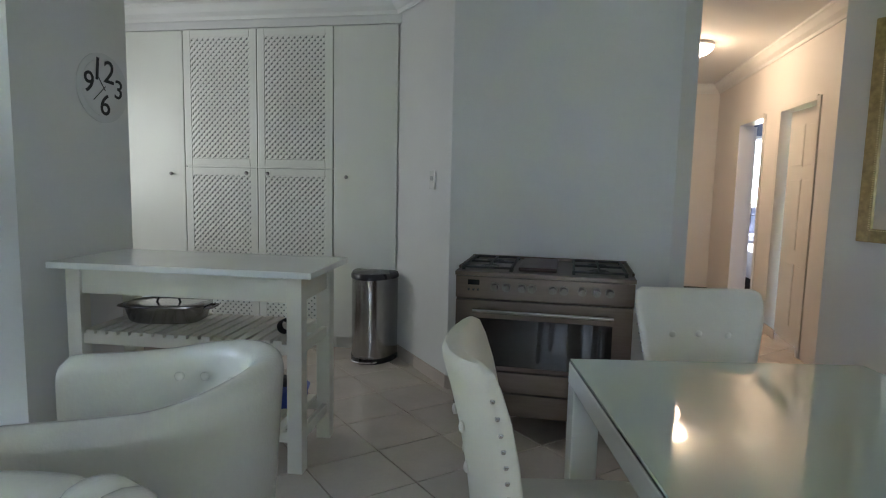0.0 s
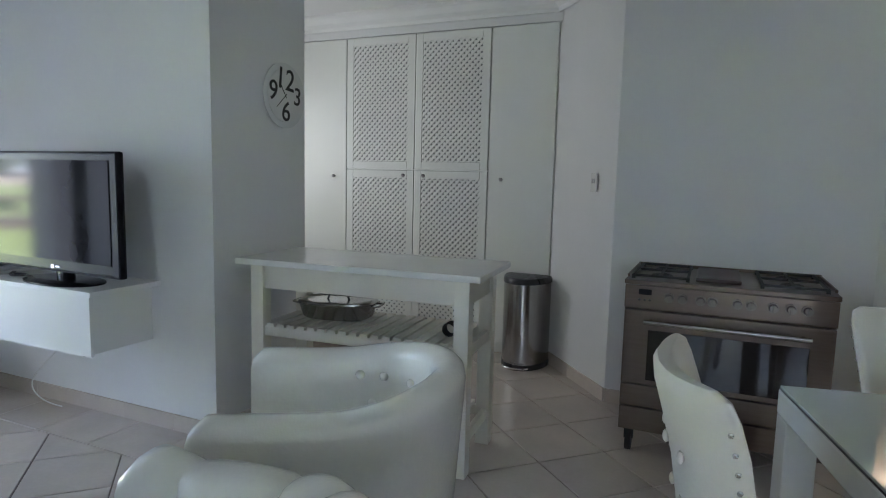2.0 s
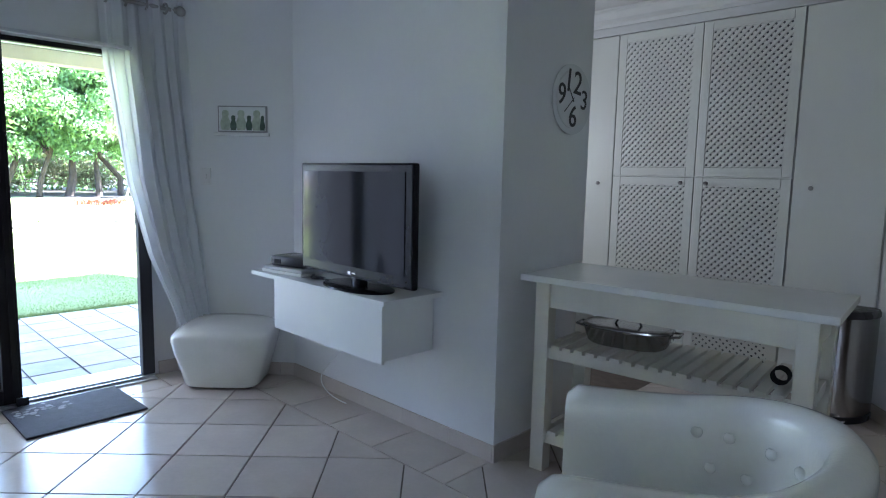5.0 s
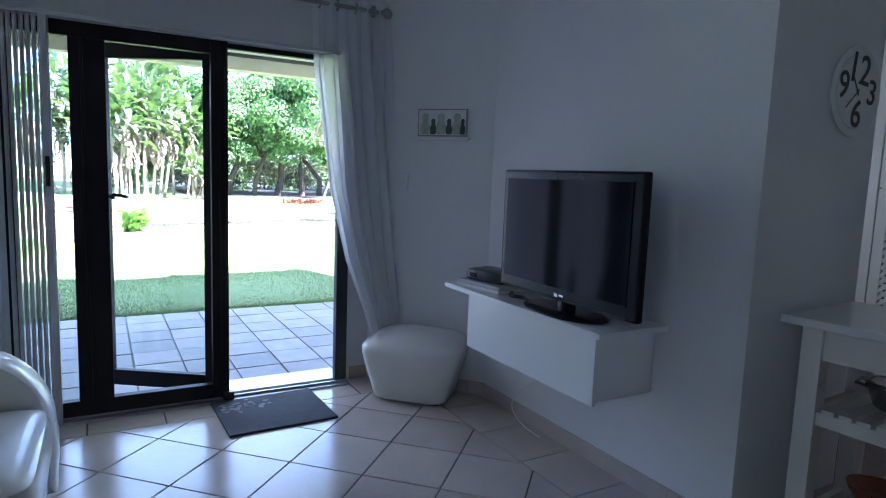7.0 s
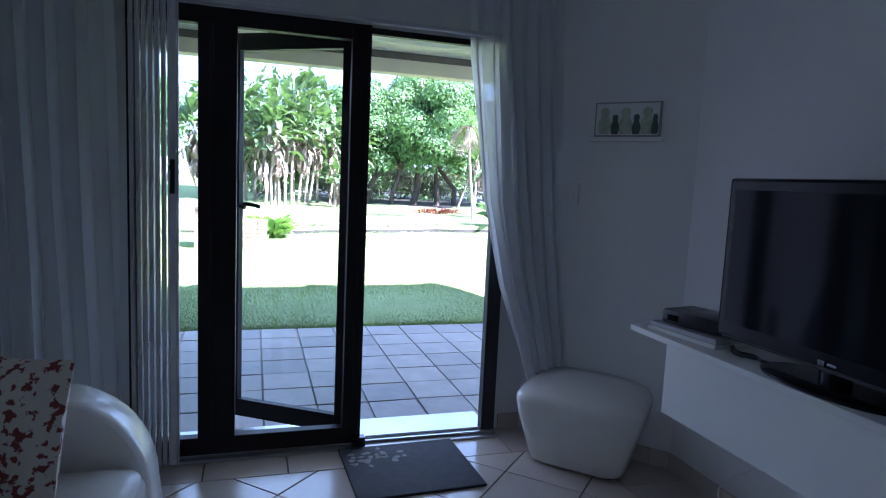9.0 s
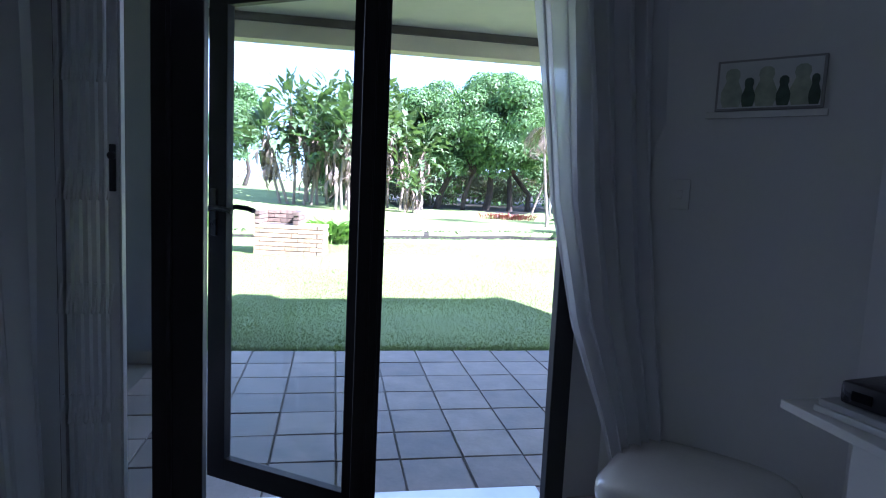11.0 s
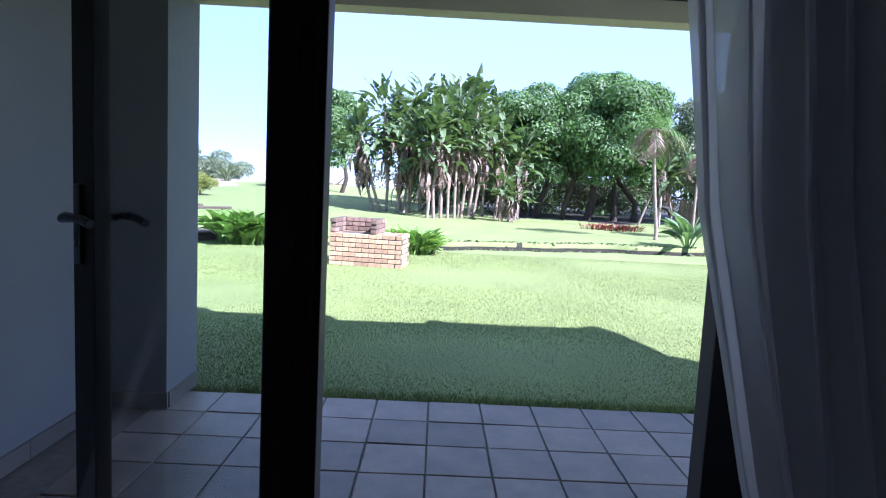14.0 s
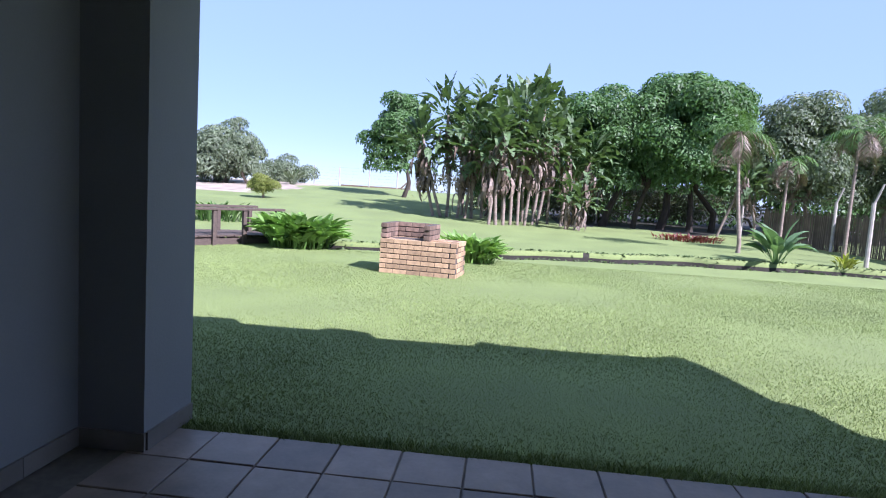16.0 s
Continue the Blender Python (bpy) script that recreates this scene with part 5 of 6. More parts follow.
for k, (y0, y1) in enumerate(((-0.78, -0.765),)):
    # tiles toned dark to go with the veranda wall
    M_VSKIRT = mat("dark_skirting_tile", (0.16, 0.14, 0.13), 0.4, vary=0.15, scale=6, grain=0.1, each=0.1)
    base = thing("baseboard_8", "grey skirting tiles along the veranda wall", "skirting", kind="structure")
    for i in range(6):
        part("skirting_tile", boxes((-7.158 + i * 0.36, -6.802 + i * 0.36, y0 + 0.0005, y1, PZ, PZ + 0.09)), M_VSKIRT, base)
    part("skirting_tile", boxes((-7.6, -7.17, -0.4395, -0.425, PZ, PZ + 0.09)), M_VSKIRT, base)
    part("skirting_tile", boxes((-7.159, -7.145, -0.77, -0.43, PZ, PZ + 0.09)), M_VSKIRT, base)
wl = thing("wall_lamp", "small white outdoor wall lamp under the veranda", "lamp", pose(-6.2, -0.78, 2.25))
bm = bmesh.new()
loft(bm, [oval(0, 0.06, z, r, r, n=16) for z, r in ((-0.08, 0.03), (-0.05, 0.06), (0.03, 0.065), (0.06, 0.04))])
box(bm, -0.04, 0.04, 0.0, 0.02, -0.06, 0.06)
part("shade", bm, M_WHITE, wl, smooth=True)

patio = setting("pavement", boxes((-7.47, -4.95, -0.79, 6.4, -0.4, PZ - 0.01)), M_PGROUT, "patio of square brown slate tiles")
PP = 0.336
rnd = random.Random(7)
for i in range(8):
    for j in range(-7, 15):
        x, y = -7.467 + i * PP, 1.443 + j * 0.328
        if y < -0.8 + 0.02:
            continue
        g = 0.005
        jit = [(rnd.uniform(-0.002, 0.002), rnd.uniform(-0.002, 0.002)) for _ in range(4)]
        poly = [(x + g + jit[0][0], y + g + jit[0][1]), (min(-4.955, x + PP - g + jit[1][0]), y + g + jit[1][1]), (min(-4.955, x + PP - g + jit[2][0]), y + 0.328 - g + jit[2][1]), (x + g + jit[3][0], y + 0.328 - g + jit[3][1])]
        if poly[1][0] - poly[0][0] < 0.03:
            continue
        bm = bmesh.new()
        tile_mesh(bm, poly, PZ - 0.03, PZ + rnd.uniform(-0.002, 0.002), 0.003)
        part("patio_tile", bm, M_PATIO, patio)

# ---------------------------------------------------------------- garden ground
M_LAWN = mat("lawn_turf", (0.15, 0.195, 0.06), 0.9, vary=0.14, scale=0.9, grain=0.35, grain_scale=75, bump=1.0, bump_scale=90)
M_BLADE = mat("grass_blades", (0.187, 0.245, 0.075), 0.75, vary=0.16, scale=0.7, island=0.32)
# soil tone sunk near black for the shade under the ditch's turf
M_SOIL = mat("shade_darkened_soil", (0.02, 0.018, 0.011), 0.95, vary=0.4, scale=8, bump=0.8, bump_scale=20)
M_SAND = mat("pale_sand", (0.3, 0.25, 0.2), 0.95, vary=0.35, scale=1.5, bump=0.4)


def ease(a):
    a = max(0.0, min(1.0, a))
    return a * a * (3 - 2 * a)


def ditch_x(y):
    return float(np.interp(y, [-60, -8, -2.2, 1.4, 3.2, 5.3, 9, 60], [-16.4, -16.6, -17.05, -17.3, -18.0, -18.6, -18.9, -19.6])) + 0.06 * math.sin(y * 2.1) + 0.04 * math.sin(y * 5.3)


def rise(x, y):
    """Height of the garden's ground."""
    r = max(0.0, -18.5 - x)
    z = 0.03 + min(r, 24) * 0.046 * (0.25 + 0.75 * ease((5 - y) / 11)) - max(0.0, r - 24) * 0.03
    return z + 0.02 * math.sin(x * 0.7 + y * 0.4)


def garden(x, y):
    """Ground height: a lawn, a ditch with steep banks, and the slope beyond it."""
    d = x - ditch_x(y)
    if d > 0:
        z = -0.1
    elif d > -0.5:
        z = -0.1 - 0.28 * ease(-d / 0.12)
    else:
        z = -0.38 + (rise(x, y) + 0.38) * ease((-0.5 - d) / 0.045)
    return z + 0.008 * math.sin(x * 1.3) * math.sin(y * 0.9)


def along_ditch(x, y):
    """Draws the ground's columns near the ditch along its course."""
    w = max(0.0, min(1.0, (-9.5 - x) / 6.5, (x + 29) / 10.0))
    return x + w * (ditch_x(y) + 17.5)


xs = [-7.47 - 0.25 * i for i in range(39)] + [-17.3, -17.4, -17.47, -17.5, -17.53, -17.56, -17.6, -17.7, -17.85, -17.97, -18.0, -18.015, -18.03, -18.05, -18.1, -18.2, -18.35] + [-18.6 - 0.6 * i for i in range(54)] + [-52, -60, -80, -120, -200, -400]
ys = [-300, -120, -60, -40, -30, -25] + [-20 + 0.15 * i for i in range(268)] + [22, 26, 32, 45, 70, 150, 300]
verts = [(along_ditch(x, y), y, garden(along_ditch(x, y), y) if x > -55 else -1.0) for x in xs for y in ys]
nv = len(ys)
faces = [(i * nv + j, i * nv + j + 1, (i + 1) * nv + j + 1, (i + 1) * nv + j) for i in range(len(xs) - 1) for j in range(nv - 1)]
me = bpy.data.meshes.new("lawn")
me.from_pydata(verts, [], faces)
for m in (M_LAWN, M_SOIL, M_SAND):
    me.materials.append(m)
for p in me.polygons:
    c = p.center
    d = c.x - ditch_x(c.y)
    if -0.535 < d < -0.02:
        p.material_index = 1
    elif -45 < c.x < -31 and c.y < -10.2 + 0.7 * math.sin(c.x):
        p.material_index = 2
    elif c.x < -29.5 - 1.5 * math.sin(c.y * 1.3) and c.y > 3.5:
        p.material_index = 1
me.shade_smooth()
tagged(new("ground", me), "sunlit green lawn with a shallow ditch and a rising slope", "", "", "structure")
setting("ground_side", boxes((-7.47, 60, 6.4, 300, -0.6, -0.11), (7.2, 60, -300, 6.4, -0.6, -0.11), (-7.47, 7.2, -300, -3.36, -0.6, -0.11), (-7.47, -4.952, -3.36, -1.0, -0.6, -0.11)), M_LAWN, "green lawn beside the house")


def blades(name, n, x0, x1, y0, y1, h, w, seed, label):
    """Short grass blades as single triangles on the lawn."""
    r = np.random.RandomState(seed)
    x = x1 - (x1 - x0) * r.rand(n) ** 1.35
    y = y0 + (y1 - y0) * r.rand(n)
    z = np.full(n, -0.102)
    a, hh, ww = r.rand(n) * 6.283, h * (0.6 + 0.8 * r.rand(n)), w * (0.7 + 0.6 * r.rand(n))
    lx, ly = r.randn(n) * hh * 0.5, r.randn(n) * hh * 0.5
    v = np.empty((n, 3, 3))
    v[:, 0] = np.stack([x + ww * np.cos(a), y + ww * np.sin(a), z], -1)
    v[:, 1] = np.stack([x - ww * np.cos(a), y - ww * np.sin(a), z], -1)
    v[:, 2] = np.stack([x + lx, y + ly, z + hh], -1)
    me = bpy.data.meshes.new(name)
    me.vertices.add(3 * n)
    me.vertices.foreach_set("co", v.ravel())
    me.loops.add(3 * n)
    me.loops.foreach_set("vertex_index", np.arange(3 * n, dtype=np.int32))
    me.polygons.add(n)
    me.polygons.foreach_set("loop_start", np.arange(0, 3 * n, 3, dtype=np.int32))
    me.update(calc_edges=True)
    me.materials.append(M_BLADE)
    return tagged(new(name, me), label, "grass", "", "stuff")


blades("grass", 620000, -16.9, -7.5, -5.5, 9.5, 0.017, 0.0036, 5, "short mown green grass on the lawn")
def tufts(name, n, seed, label):
    """Rough grass along the two banks of the ditch."""
    r = np.random.RandomState(seed)
    y = -9 + 24 * r.rand(n)
    x = np.array([ditch_x(v) for v in y]) + np.where(r.rand(n) < 0.6, -0.56, 0.03) + 0.03 * r.randn(n)
    z = np.array([garden(a, b) for a, b in zip(x, y)]) - 0.01
    a, hh = r.rand(n) * 6.283, 0.025 + 0.045 * r.rand(n)
    v = np.empty((n, 4, 3))
    for k, (s, t) in enumerate(((1, 0), (0.6, 0.6), (0, 1), (-1, 0))):
        v[:, k] = np.stack([x + 0.01 * s * np.cos(a) + t * 0.05 * r.randn(n), y + 0.01 * s * np.sin(a) + t * 0.05 * r.randn(n), z + hh * t], -1)
    me = bpy.data.meshes.new(name)
    me.from_pydata(v.reshape(-1, 3).tolist(), [], np.arange(4 * n).reshape(-1, 4).tolist())
    me.materials.append(mat("bank_grass", (0.085, 0.13, 0.04), 0.8, vary=0.25, scale=2, island=0.4))
    return tagged(new(name, me), label, "grass", "", "stuff")


tufts("ditch_grass", 1500, 9, "rough green grass hanging over the ditch banks")
setting("trim_soil_edge", boxes((-7.525, -7.472, -0.44, 6.4, -0.2, -0.094)), M_SOIL, "dark soil along the patio edge")
blades("grass_edge", 9000, -7.62, -7.47, -0.45, 6.4, 0.045, 0.004, 6, "longer grass along the patio edge")


# ---------------------------------------------------------------- plants
def leaf_mat(name, base, island=0.35, through=0.25):
    m = mat(name, base, 0.5, vary=0.25, scale=0.9, island=island, spec=0.35)
    nt = m.node_tree
    b, out = nt.nodes["Principled BSDF"], nt.nodes["Material Output"]
    t, mix = nt.nodes.new("ShaderNodeBsdfTranslucent"), nt.nodes.new("ShaderNodeMixShader")
    t.inputs[0].default_value = (base[0] * 1.3, base[1] * 1.5, base[2] * 0.6, 1)
    mix.inputs[0].default_value = through
    for a, c in ((b.outputs[0], mix.inputs[1]), (t.outputs[0], mix.inputs[2]), (mix.outputs[0], out.inputs[0])):
        nt.links.new(a, c)
    return m


M_LEAF = leaf_mat("glossy_dark_leaf", (0.08, 0.155, 0.05), 0.45, 0.3)
M_LEAFB = leaf_mat("bright_leaf", (0.08, 0.15, 0.04))
M_LEAFG = leaf_mat("grey_green_leaf", (0.13, 0.165, 0.1), 0.4)
M_STREL = leaf_mat("banana_leaf", (0.088, 0.138, 0.06), 0.45)
M_DRY = leaf_mat("dry_leaf", (0.17, 0.13, 0.1), 0.5, 0.1)
M_BARK = mat("grey_bark", (0.13, 0.1, 0.075), 0.9, vary=0.3, scale=5, grain=0.3, bump=0.8, bump_scale=30, stretch=(1, 1, 0.3))
M_PALEBARK = mat("pale_ringed_trunk", (0.22, 0.175, 0.14), 0.85, vary=0.25, scale=6, grain=0.2, bump=0.6, bump_scale=25, stretch=(0.4, 0.4, 3))
M_DARKBARK = mat("dark_bark", (0.045, 0.034, 0.026), 0.9, vary=0.3, scale=5, bump=0.8)


def quads(name, v, material, parent, label="", kind=""):
    """A mesh of loose four-cornered leaves from an array of their corners."""
    n = len(v)
    me = bpy.data.meshes.new(name)
    me.vertices.add(4 * n)
    me.vertices.foreach_set("co", np.ascontiguousarray(v, dtype=np.float32).ravel())
    me.loops.add(4 * n)
    me.loops.foreach_set("vertex_index", np.arange(4 * n, dtype=np.int32))
    me.polygons.add(n)
    me.polygons.foreach_set("loop_start", np.arange(0, 4 * n, 4, dtype=np.int32))
    me.update(calc_edges=True)
    me.materials.append(material)
    ob = new(name, me)
    ob.parent = parent
    return tagged(ob, label, kind=kind)


def leaf_cloud(clumps, per, size, seed, droop=0.25):
    """Leaves over the outside of round clumps (x, y, z, radius); corners of each leaf."""
    r = np.random.RandomState(seed)
    out = []
    for cx, cy, cz, rad in clumps:
        n = int(per * rad ** 2)
        d = r.randn(n, 3)
        d /= np.linalg.norm(d, axis=1)[:, None]
        d[:, 2] = np.where(d[:, 2] < -0.35, -d[:, 2], d[:, 2])
        p = np.array([cx, cy, cz]) + d * rad * (0.72 + 0.36 * r.rand(n))[:, None] * np.array([1, 1, 0.8])
        u = np.cross(d, r.randn(n, 3))
        u /= np.linalg.norm(u, axis=1)[:, None]
        u[:, 2] -= droop
        w = np.cross(u, d + 0.7 * r.randn(n, 3))
        w /= np.linalg.norm(w, axis=1)[:, None]
        s = size * (0.6 + 0.8 * r.rand(n))[:, None]
        out.append(np.stack([p, p + u * s * 0.5 + w * s * 0.22, p + u * s, p + u * s * 0.5 - w * s * 0.22], 1))
    return np.concatenate(out)


def clump_set(seed, centre, spread, n, r0, r1, floor_z=-9):
    rnd = random.Random(seed)
    out = []
    while len(out) < n:
        a = Vector((rnd.gauss(0, 1), rnd.gauss(0, 1), rnd.gauss(0, 1))).normalized() * rnd.uniform(0.55, 1.0)
        p = (centre[0] + a.x * spread[0], centre[1] + a.y * spread[1], centre[2] + a.z * spread[2])
        if p[2] > floor_z:
            out.append((*p, rnd.uniform(r0, r1)))
    return out


def tree(name, label, base, stems, clumps, per, size, seed, leaf, bark, category="tree"):
    """A tapered, bent trunk with limbs into the clumps, and a crown of leaves."""
    ob = thing(name, label, category, pose(base[0], base[1], rise(base[0], base[1]) - 0.03 if base[0] < -17 else -0.1))
    org = ob.matrix_world.translation
    rnd = random.Random(seed)
    for sx, sy, h, r in stems:
        bm = bmesh.new()
        top = Vector((sx + rnd.uniform(-0.5, 0.5), sy + rnd.uniform(-0.8, 0.8), h))
        tube(bm, [Vector((sx, sy, -0.1)), Vector((sx, sy, 0)) + top * 0.3 - Vector((sx, sy, 0)) * 0.3 + Vector((0.1, rnd.uniform(-0.3, 0.3), 0)), top * 0.7 + Vector((0, rnd.uniform(-0.2, 0.2), 0)), top], r, 8, r * 0.45)
        for c in rnd.sample(clumps, min(5, len(clumps))):
            q = Vector(c[:3]) - org
            tube(bm, [top * 0.75 + Vector((sx, sy, 0)) * 0.25, (top + q) / 2 + Vector((rnd.uniform(-0.2, 0.2), rnd.uniform(-0.3, 0.3), -0.2)), q], r * 0.5, 6, r * 0.12)
        part("trunk", bm, bark, ob, smooth=True)
    v = leaf_cloud(clumps, per * 3.6, size * 0.55, seed, 0.3) - np.array(org)
    quads("crown", v, leaf, ob, kind="stuff")
    return ob


# broad-leaved trees behind the lawn
cl = clump_set(11, (-35.8, -4.6, 4.3), (1.2, 1.25, 1.5), 26, 0.5, 0.85) + [(-35.5, -5.3, 2.3, 0.75), (-35.5, -4.3, 2.3, 0.7), (-35.6, -5.9, 3.6, 0.6), (-35.5, -5.2, 3.0, 0.85), (-35.6, -4.4, 3.1, 0.85), (-35.6, -3.8, 3.4, 0.8), (-35.8, -4.8, 4.0, 1.0)]
tree("tree", "dark leafy tree on the lawn with a low crown", (-35.85, -3.97), [(0, 0, 2.6, 0.13)], cl, 420, 0.3, 11, M_LEAF, M_DARKBARK)
cl = clump_set(12, (-30, 8.5, 3.9), (2.2, 2.5, 2.25), 64, 0.7, 1.1, 1.9) + [(-30, 8.5, 5.9, 0.8), (-30, 9.3, 5.6, 0.8), (-30, 7.6, 5.6, 0.8)]
tree("tree", "broad domed evergreen tree with dense foliage", (-30.8, 8.39), [(0, -0.6, 2.6, 0.2), (0.4, 0.5, 2.4, 0.16), (-0.3, 1.6, 2.8, 0.16)], cl, 420, 0.26, 12, M_LEAF, M_DARKBARK)
cl = clump_set(13, (-30.3, 5.0, 3.6), (1.6, 1.9, 1.9), 42, 0.65, 1.0, 1.7)
tree("tree", "leafy evergreen tree beside the wild bananas", (-30.5, 6.36), [(0, -1.0, 2.4, 0.18), (0.3, 0.2, 2.3, 0.13)], cl, 420, 0.26, 13, M_LEAF, M_DARKBARK)
for k, (y, z, sy) in enumerate(((12.6, 4.0, 2.2), (16.5, 4.1, 2.5), (21.0, 4.3, 2.8))):
    cl = clump_set(20 + k, (-30.0, y, z - 0.6), (1.5, sy, 2.3), 52, 0.7, 1.1, 0.6)
    tree("tree", "grey green coastal bush tree behind the fence", (-30.2, y), [(0, -0.5, 2.0, 0.12), (0.2, 0.7, 2.2, 0.12)], cl, 330, 0.24, 20 + k, M_LEAFG, M_BARK)
cl = clump_set(31, (-38, -15.0, 2.2), (2.0, 2.4, 1.3), 34, 0.7, 1.1, 0.9) + [(-38, -14.3, 3.9, 0.7), (-38, -13.9, 4.2, 0.55)]
tree("tree", "windswept coastal trees on the far slope", (-38, -14.5), [(0, 0, 2.0, 0.13), (0.3, 1.4, 1.8, 0.1)], cl, 330, 0.28, 31, M_LEAFG, M_BARK)
cl = clump_set(32, (-44, -13.2, 1.7), (2.0, 1.6, 0.8), 18, 0.5, 0.8, 0.9)
tree("tree", "low coastal scrub on the far slope", (-44, -13), [(0, 0, 1.2, 0.08)], cl, 300, 0.26, 32, M_LEAFG, M_BARK)
cl = clump_set(33, (-33.5, 5, 1.1), (1.0, 9.0, 0.9), 60, 0.5, 0.9, 0.1)
tree("shrub", "dry thicket of undergrowth below the trees", (-33.5, 5), [(0, 0, 0.8, 0.05)], cl, 200, 0.2, 33, leaf_mat("undergrowth_leaf", (0.1, 0.1, 0.055), 0.4), M_BARK, "shrub")


cl = []
for k in range(130):
    rr = random.Random(500 + k)
    cl.append((-37 + rr.uniform(-1.5, 1.5), 0.5 + k * 0.23 + rr.uniform(-0.4, 0.4), rr.uniform(0.2, 3.4), rr.uniform(0.9, 1.4)))
tree("hedge", "dense dark belt of bush behind the garden", (-37, 6), [(0, 0, 1.5, 0.08), (0, 8, 1.5, 0.08)], cl, 130, 0.36, 35, M_LEAF, M_BARK, "hedge")
cl = clump_set(34, (-30.4, 1.4, 2.8), (0.7, 2.7, 1.9), 64, 0.6, 0.95, 0.9)
tree("shrub", "dense dark thicket behind the wild bananas", (-30.2, 1.4), [(0, -1.0, 1.4, 0.06), (0, 1.2, 1.6, 0.06)], cl, 260, 0.26, 34, M_LEAF, M_BARK, "shrub")


# wild bananas: pale stems with fans of large paddle leaves
def paddle(out, base, az, lift, length, width, rnd, torn=0.35, bend=0.42):
    """One paddle leaf on its stalk, as a folded, arching strip."""
    d = Vector((math.cos(az), math.sin(az), 0))
    side = Vector((-d.y, d.x, 0))
    p, a = Vector(base), lift
    stalk = length * 0.55
    pts = [p + (d * math.cos(a) + Vector((0, 0, math.sin(a)))) * stalk * t for t in (0, 1)]
    out.append([pts[0] + side * 0.02, pts[1] + side * 0.015, pts[1] - side * 0.015, pts[0] - side * 0.02])
    q = pts[1]
    n = 5
    ws = [0.45, 0.95, 1.0, 0.85, 0.5, 0.06]
    line = [q]
    for i in range(n):
        a -= rnd.uniform(0.2, 1.0) * bend
        line.append(line[-1] + (d * math.cos(a) + Vector((0, 0, math.sin(a)))) * length / n)
    for i in range(n):
        for s in (1, -1):
            gap = rnd.uniform(0, torn) if rnd.random() < 0.5 else 0
            up = Vector((0, 0, 0.25 - gap * 0.8)) * width
            a0, a1 = line[i], line[i + 1] - (line[i + 1] - line[i]) * gap * 0.4
            out.append([a0, a0 + side * s * width * ws[i] * 0.5 + up * ws[i], a1 + side * s * width * ws[i + 1] * 0.5 + up * ws[i + 1], a1])


def wild_banana(base, h, n, seed, lean=(0, 0), big=1.0, label="wild banana palm with torn paddle leaves and a pale trunk"):
    rnd = random.Random(seed)
    ob = thing("wild_banana", label, "tree", pose(base[0], base[1], rise(*base) - 0.05), "wild bananas")
    top = Vector((lean[0], lean[1], h))
    bm = bmesh.new()
    tube(bm, [(0, 0, -0.1), top * 0.33 + Vector((0.05, rnd.uniform(-0.1, 0.1), 0)), top * 0.7 + Vector((0, rnd.uniform(-0.1, 0.1), 0)), top], 0.06 * big, 9, 0.045 * big)
    part("trunk", bm, M_PALEBARK, ob, smooth=True)
    out, dry = [], []
    fan = rnd.uniform(0, math.pi)
    for k in range(n):
        s = k / (n - 1) * 2 - 1
        az = fan + (0 if s > 0 else math.pi) + rnd.uniform(-0.5, 0.5)
        paddle(out, top + Vector((0, 0, -0.25 * abs(s))), az, math.pi / 2 - abs(s) * 1.25 + rnd.uniform(-0.15, 0.15), rnd.uniform(0.75, 1.1) * big, rnd.uniform(0.26, 0.4) * big, rnd, 0.6, rnd.choice((0.14, 0.2, 0.34)))
    for k in range(n):
        paddle(out, top * rnd.uniform(0.66, 0.97), rnd.uniform(0, 6.28), rnd.uniform(0.1, 0.9), rnd.uniform(0.5, 0.85) * big, rnd.uniform(0.2, 0.34) * big, rnd, 0.7, 0.45)
    for k in range(int(n * 2.8)):
        az = rnd.uniform(0, 6.28)
        paddle(dry, top * rnd.uniform(0.55, 0.98), az, rnd.uniform(-1.45, -0.5), rnd.uniform(0.35, 0.75) * big, rnd.uniform(0.06, 0.18) * big, rnd, 0.8)
    quads("leaves", np.array([[tuple(c) for c in q] for q in out]), M_STREL, ob, kind="stuff")
    quads("dry_leaves", np.array([[tuple(c) for c in q] for q in dry]), M_DRY, ob, "hanging dry brown leaves", "stuff")
    return ob


rnd = random.Random(41)
spots = [(-26.85, -1.3, 2.6, -0.7), (-26.8, -1.0, 3.1, -0.9), (-27.0, -0.85, 3.9, -0.15), (-26.8, -0.45, 2.4, 0.15), (-27.2, -0.2, 3.4, 0.1), (-27.5, 0.05, 3.6, 0.1), (-25.2, 0.75, 2.6, -0.1),
         (-25.3, 1.0, 3.4, 0.05), (-25.5, 1.25, 2.9, -0.1), (-26.0, 1.5, 3.7, 0.1), (-26.2, 1.75, 4.2, 0.05), (-26.4, 2.0, 3.2, 0.25), (-27.2, 2.3, 4.4, 0.2), (-27.6, 2.5, 3.4, 0.5), (-28.4, 0.4, 4.4, -0.1),
         (-28.6, 1.2, 4.4, 0.0), (-28.8, 2.0, 4.2, 0.1), (-29.0, 3.0, 4.0, 0.2), (-28.8, -0.4, 3.8, -0.2), (-27.9, 3.4, 3.2, 0.2), (-28.0, 4.2, 2.8, 0.2)]
for k, (x, y, h, ly) in enumerate(spots):
    wild_banana((x, y), h * 0.97, rnd.choice((13, 15, 16, 18)), 50 + k, (rnd.uniform(-0.2, 0.2), ly))
wild_banana((-26.3, 3.45), 1.25, 10, 90, (0.1, 0.1), 0.75, "young wild banana palm with a leaning stem")
wild_banana((-26.2, 3.75), 1.0, 8, 91, (0, 0.25), 0.7, "young wild banana palm with a leaning stem")
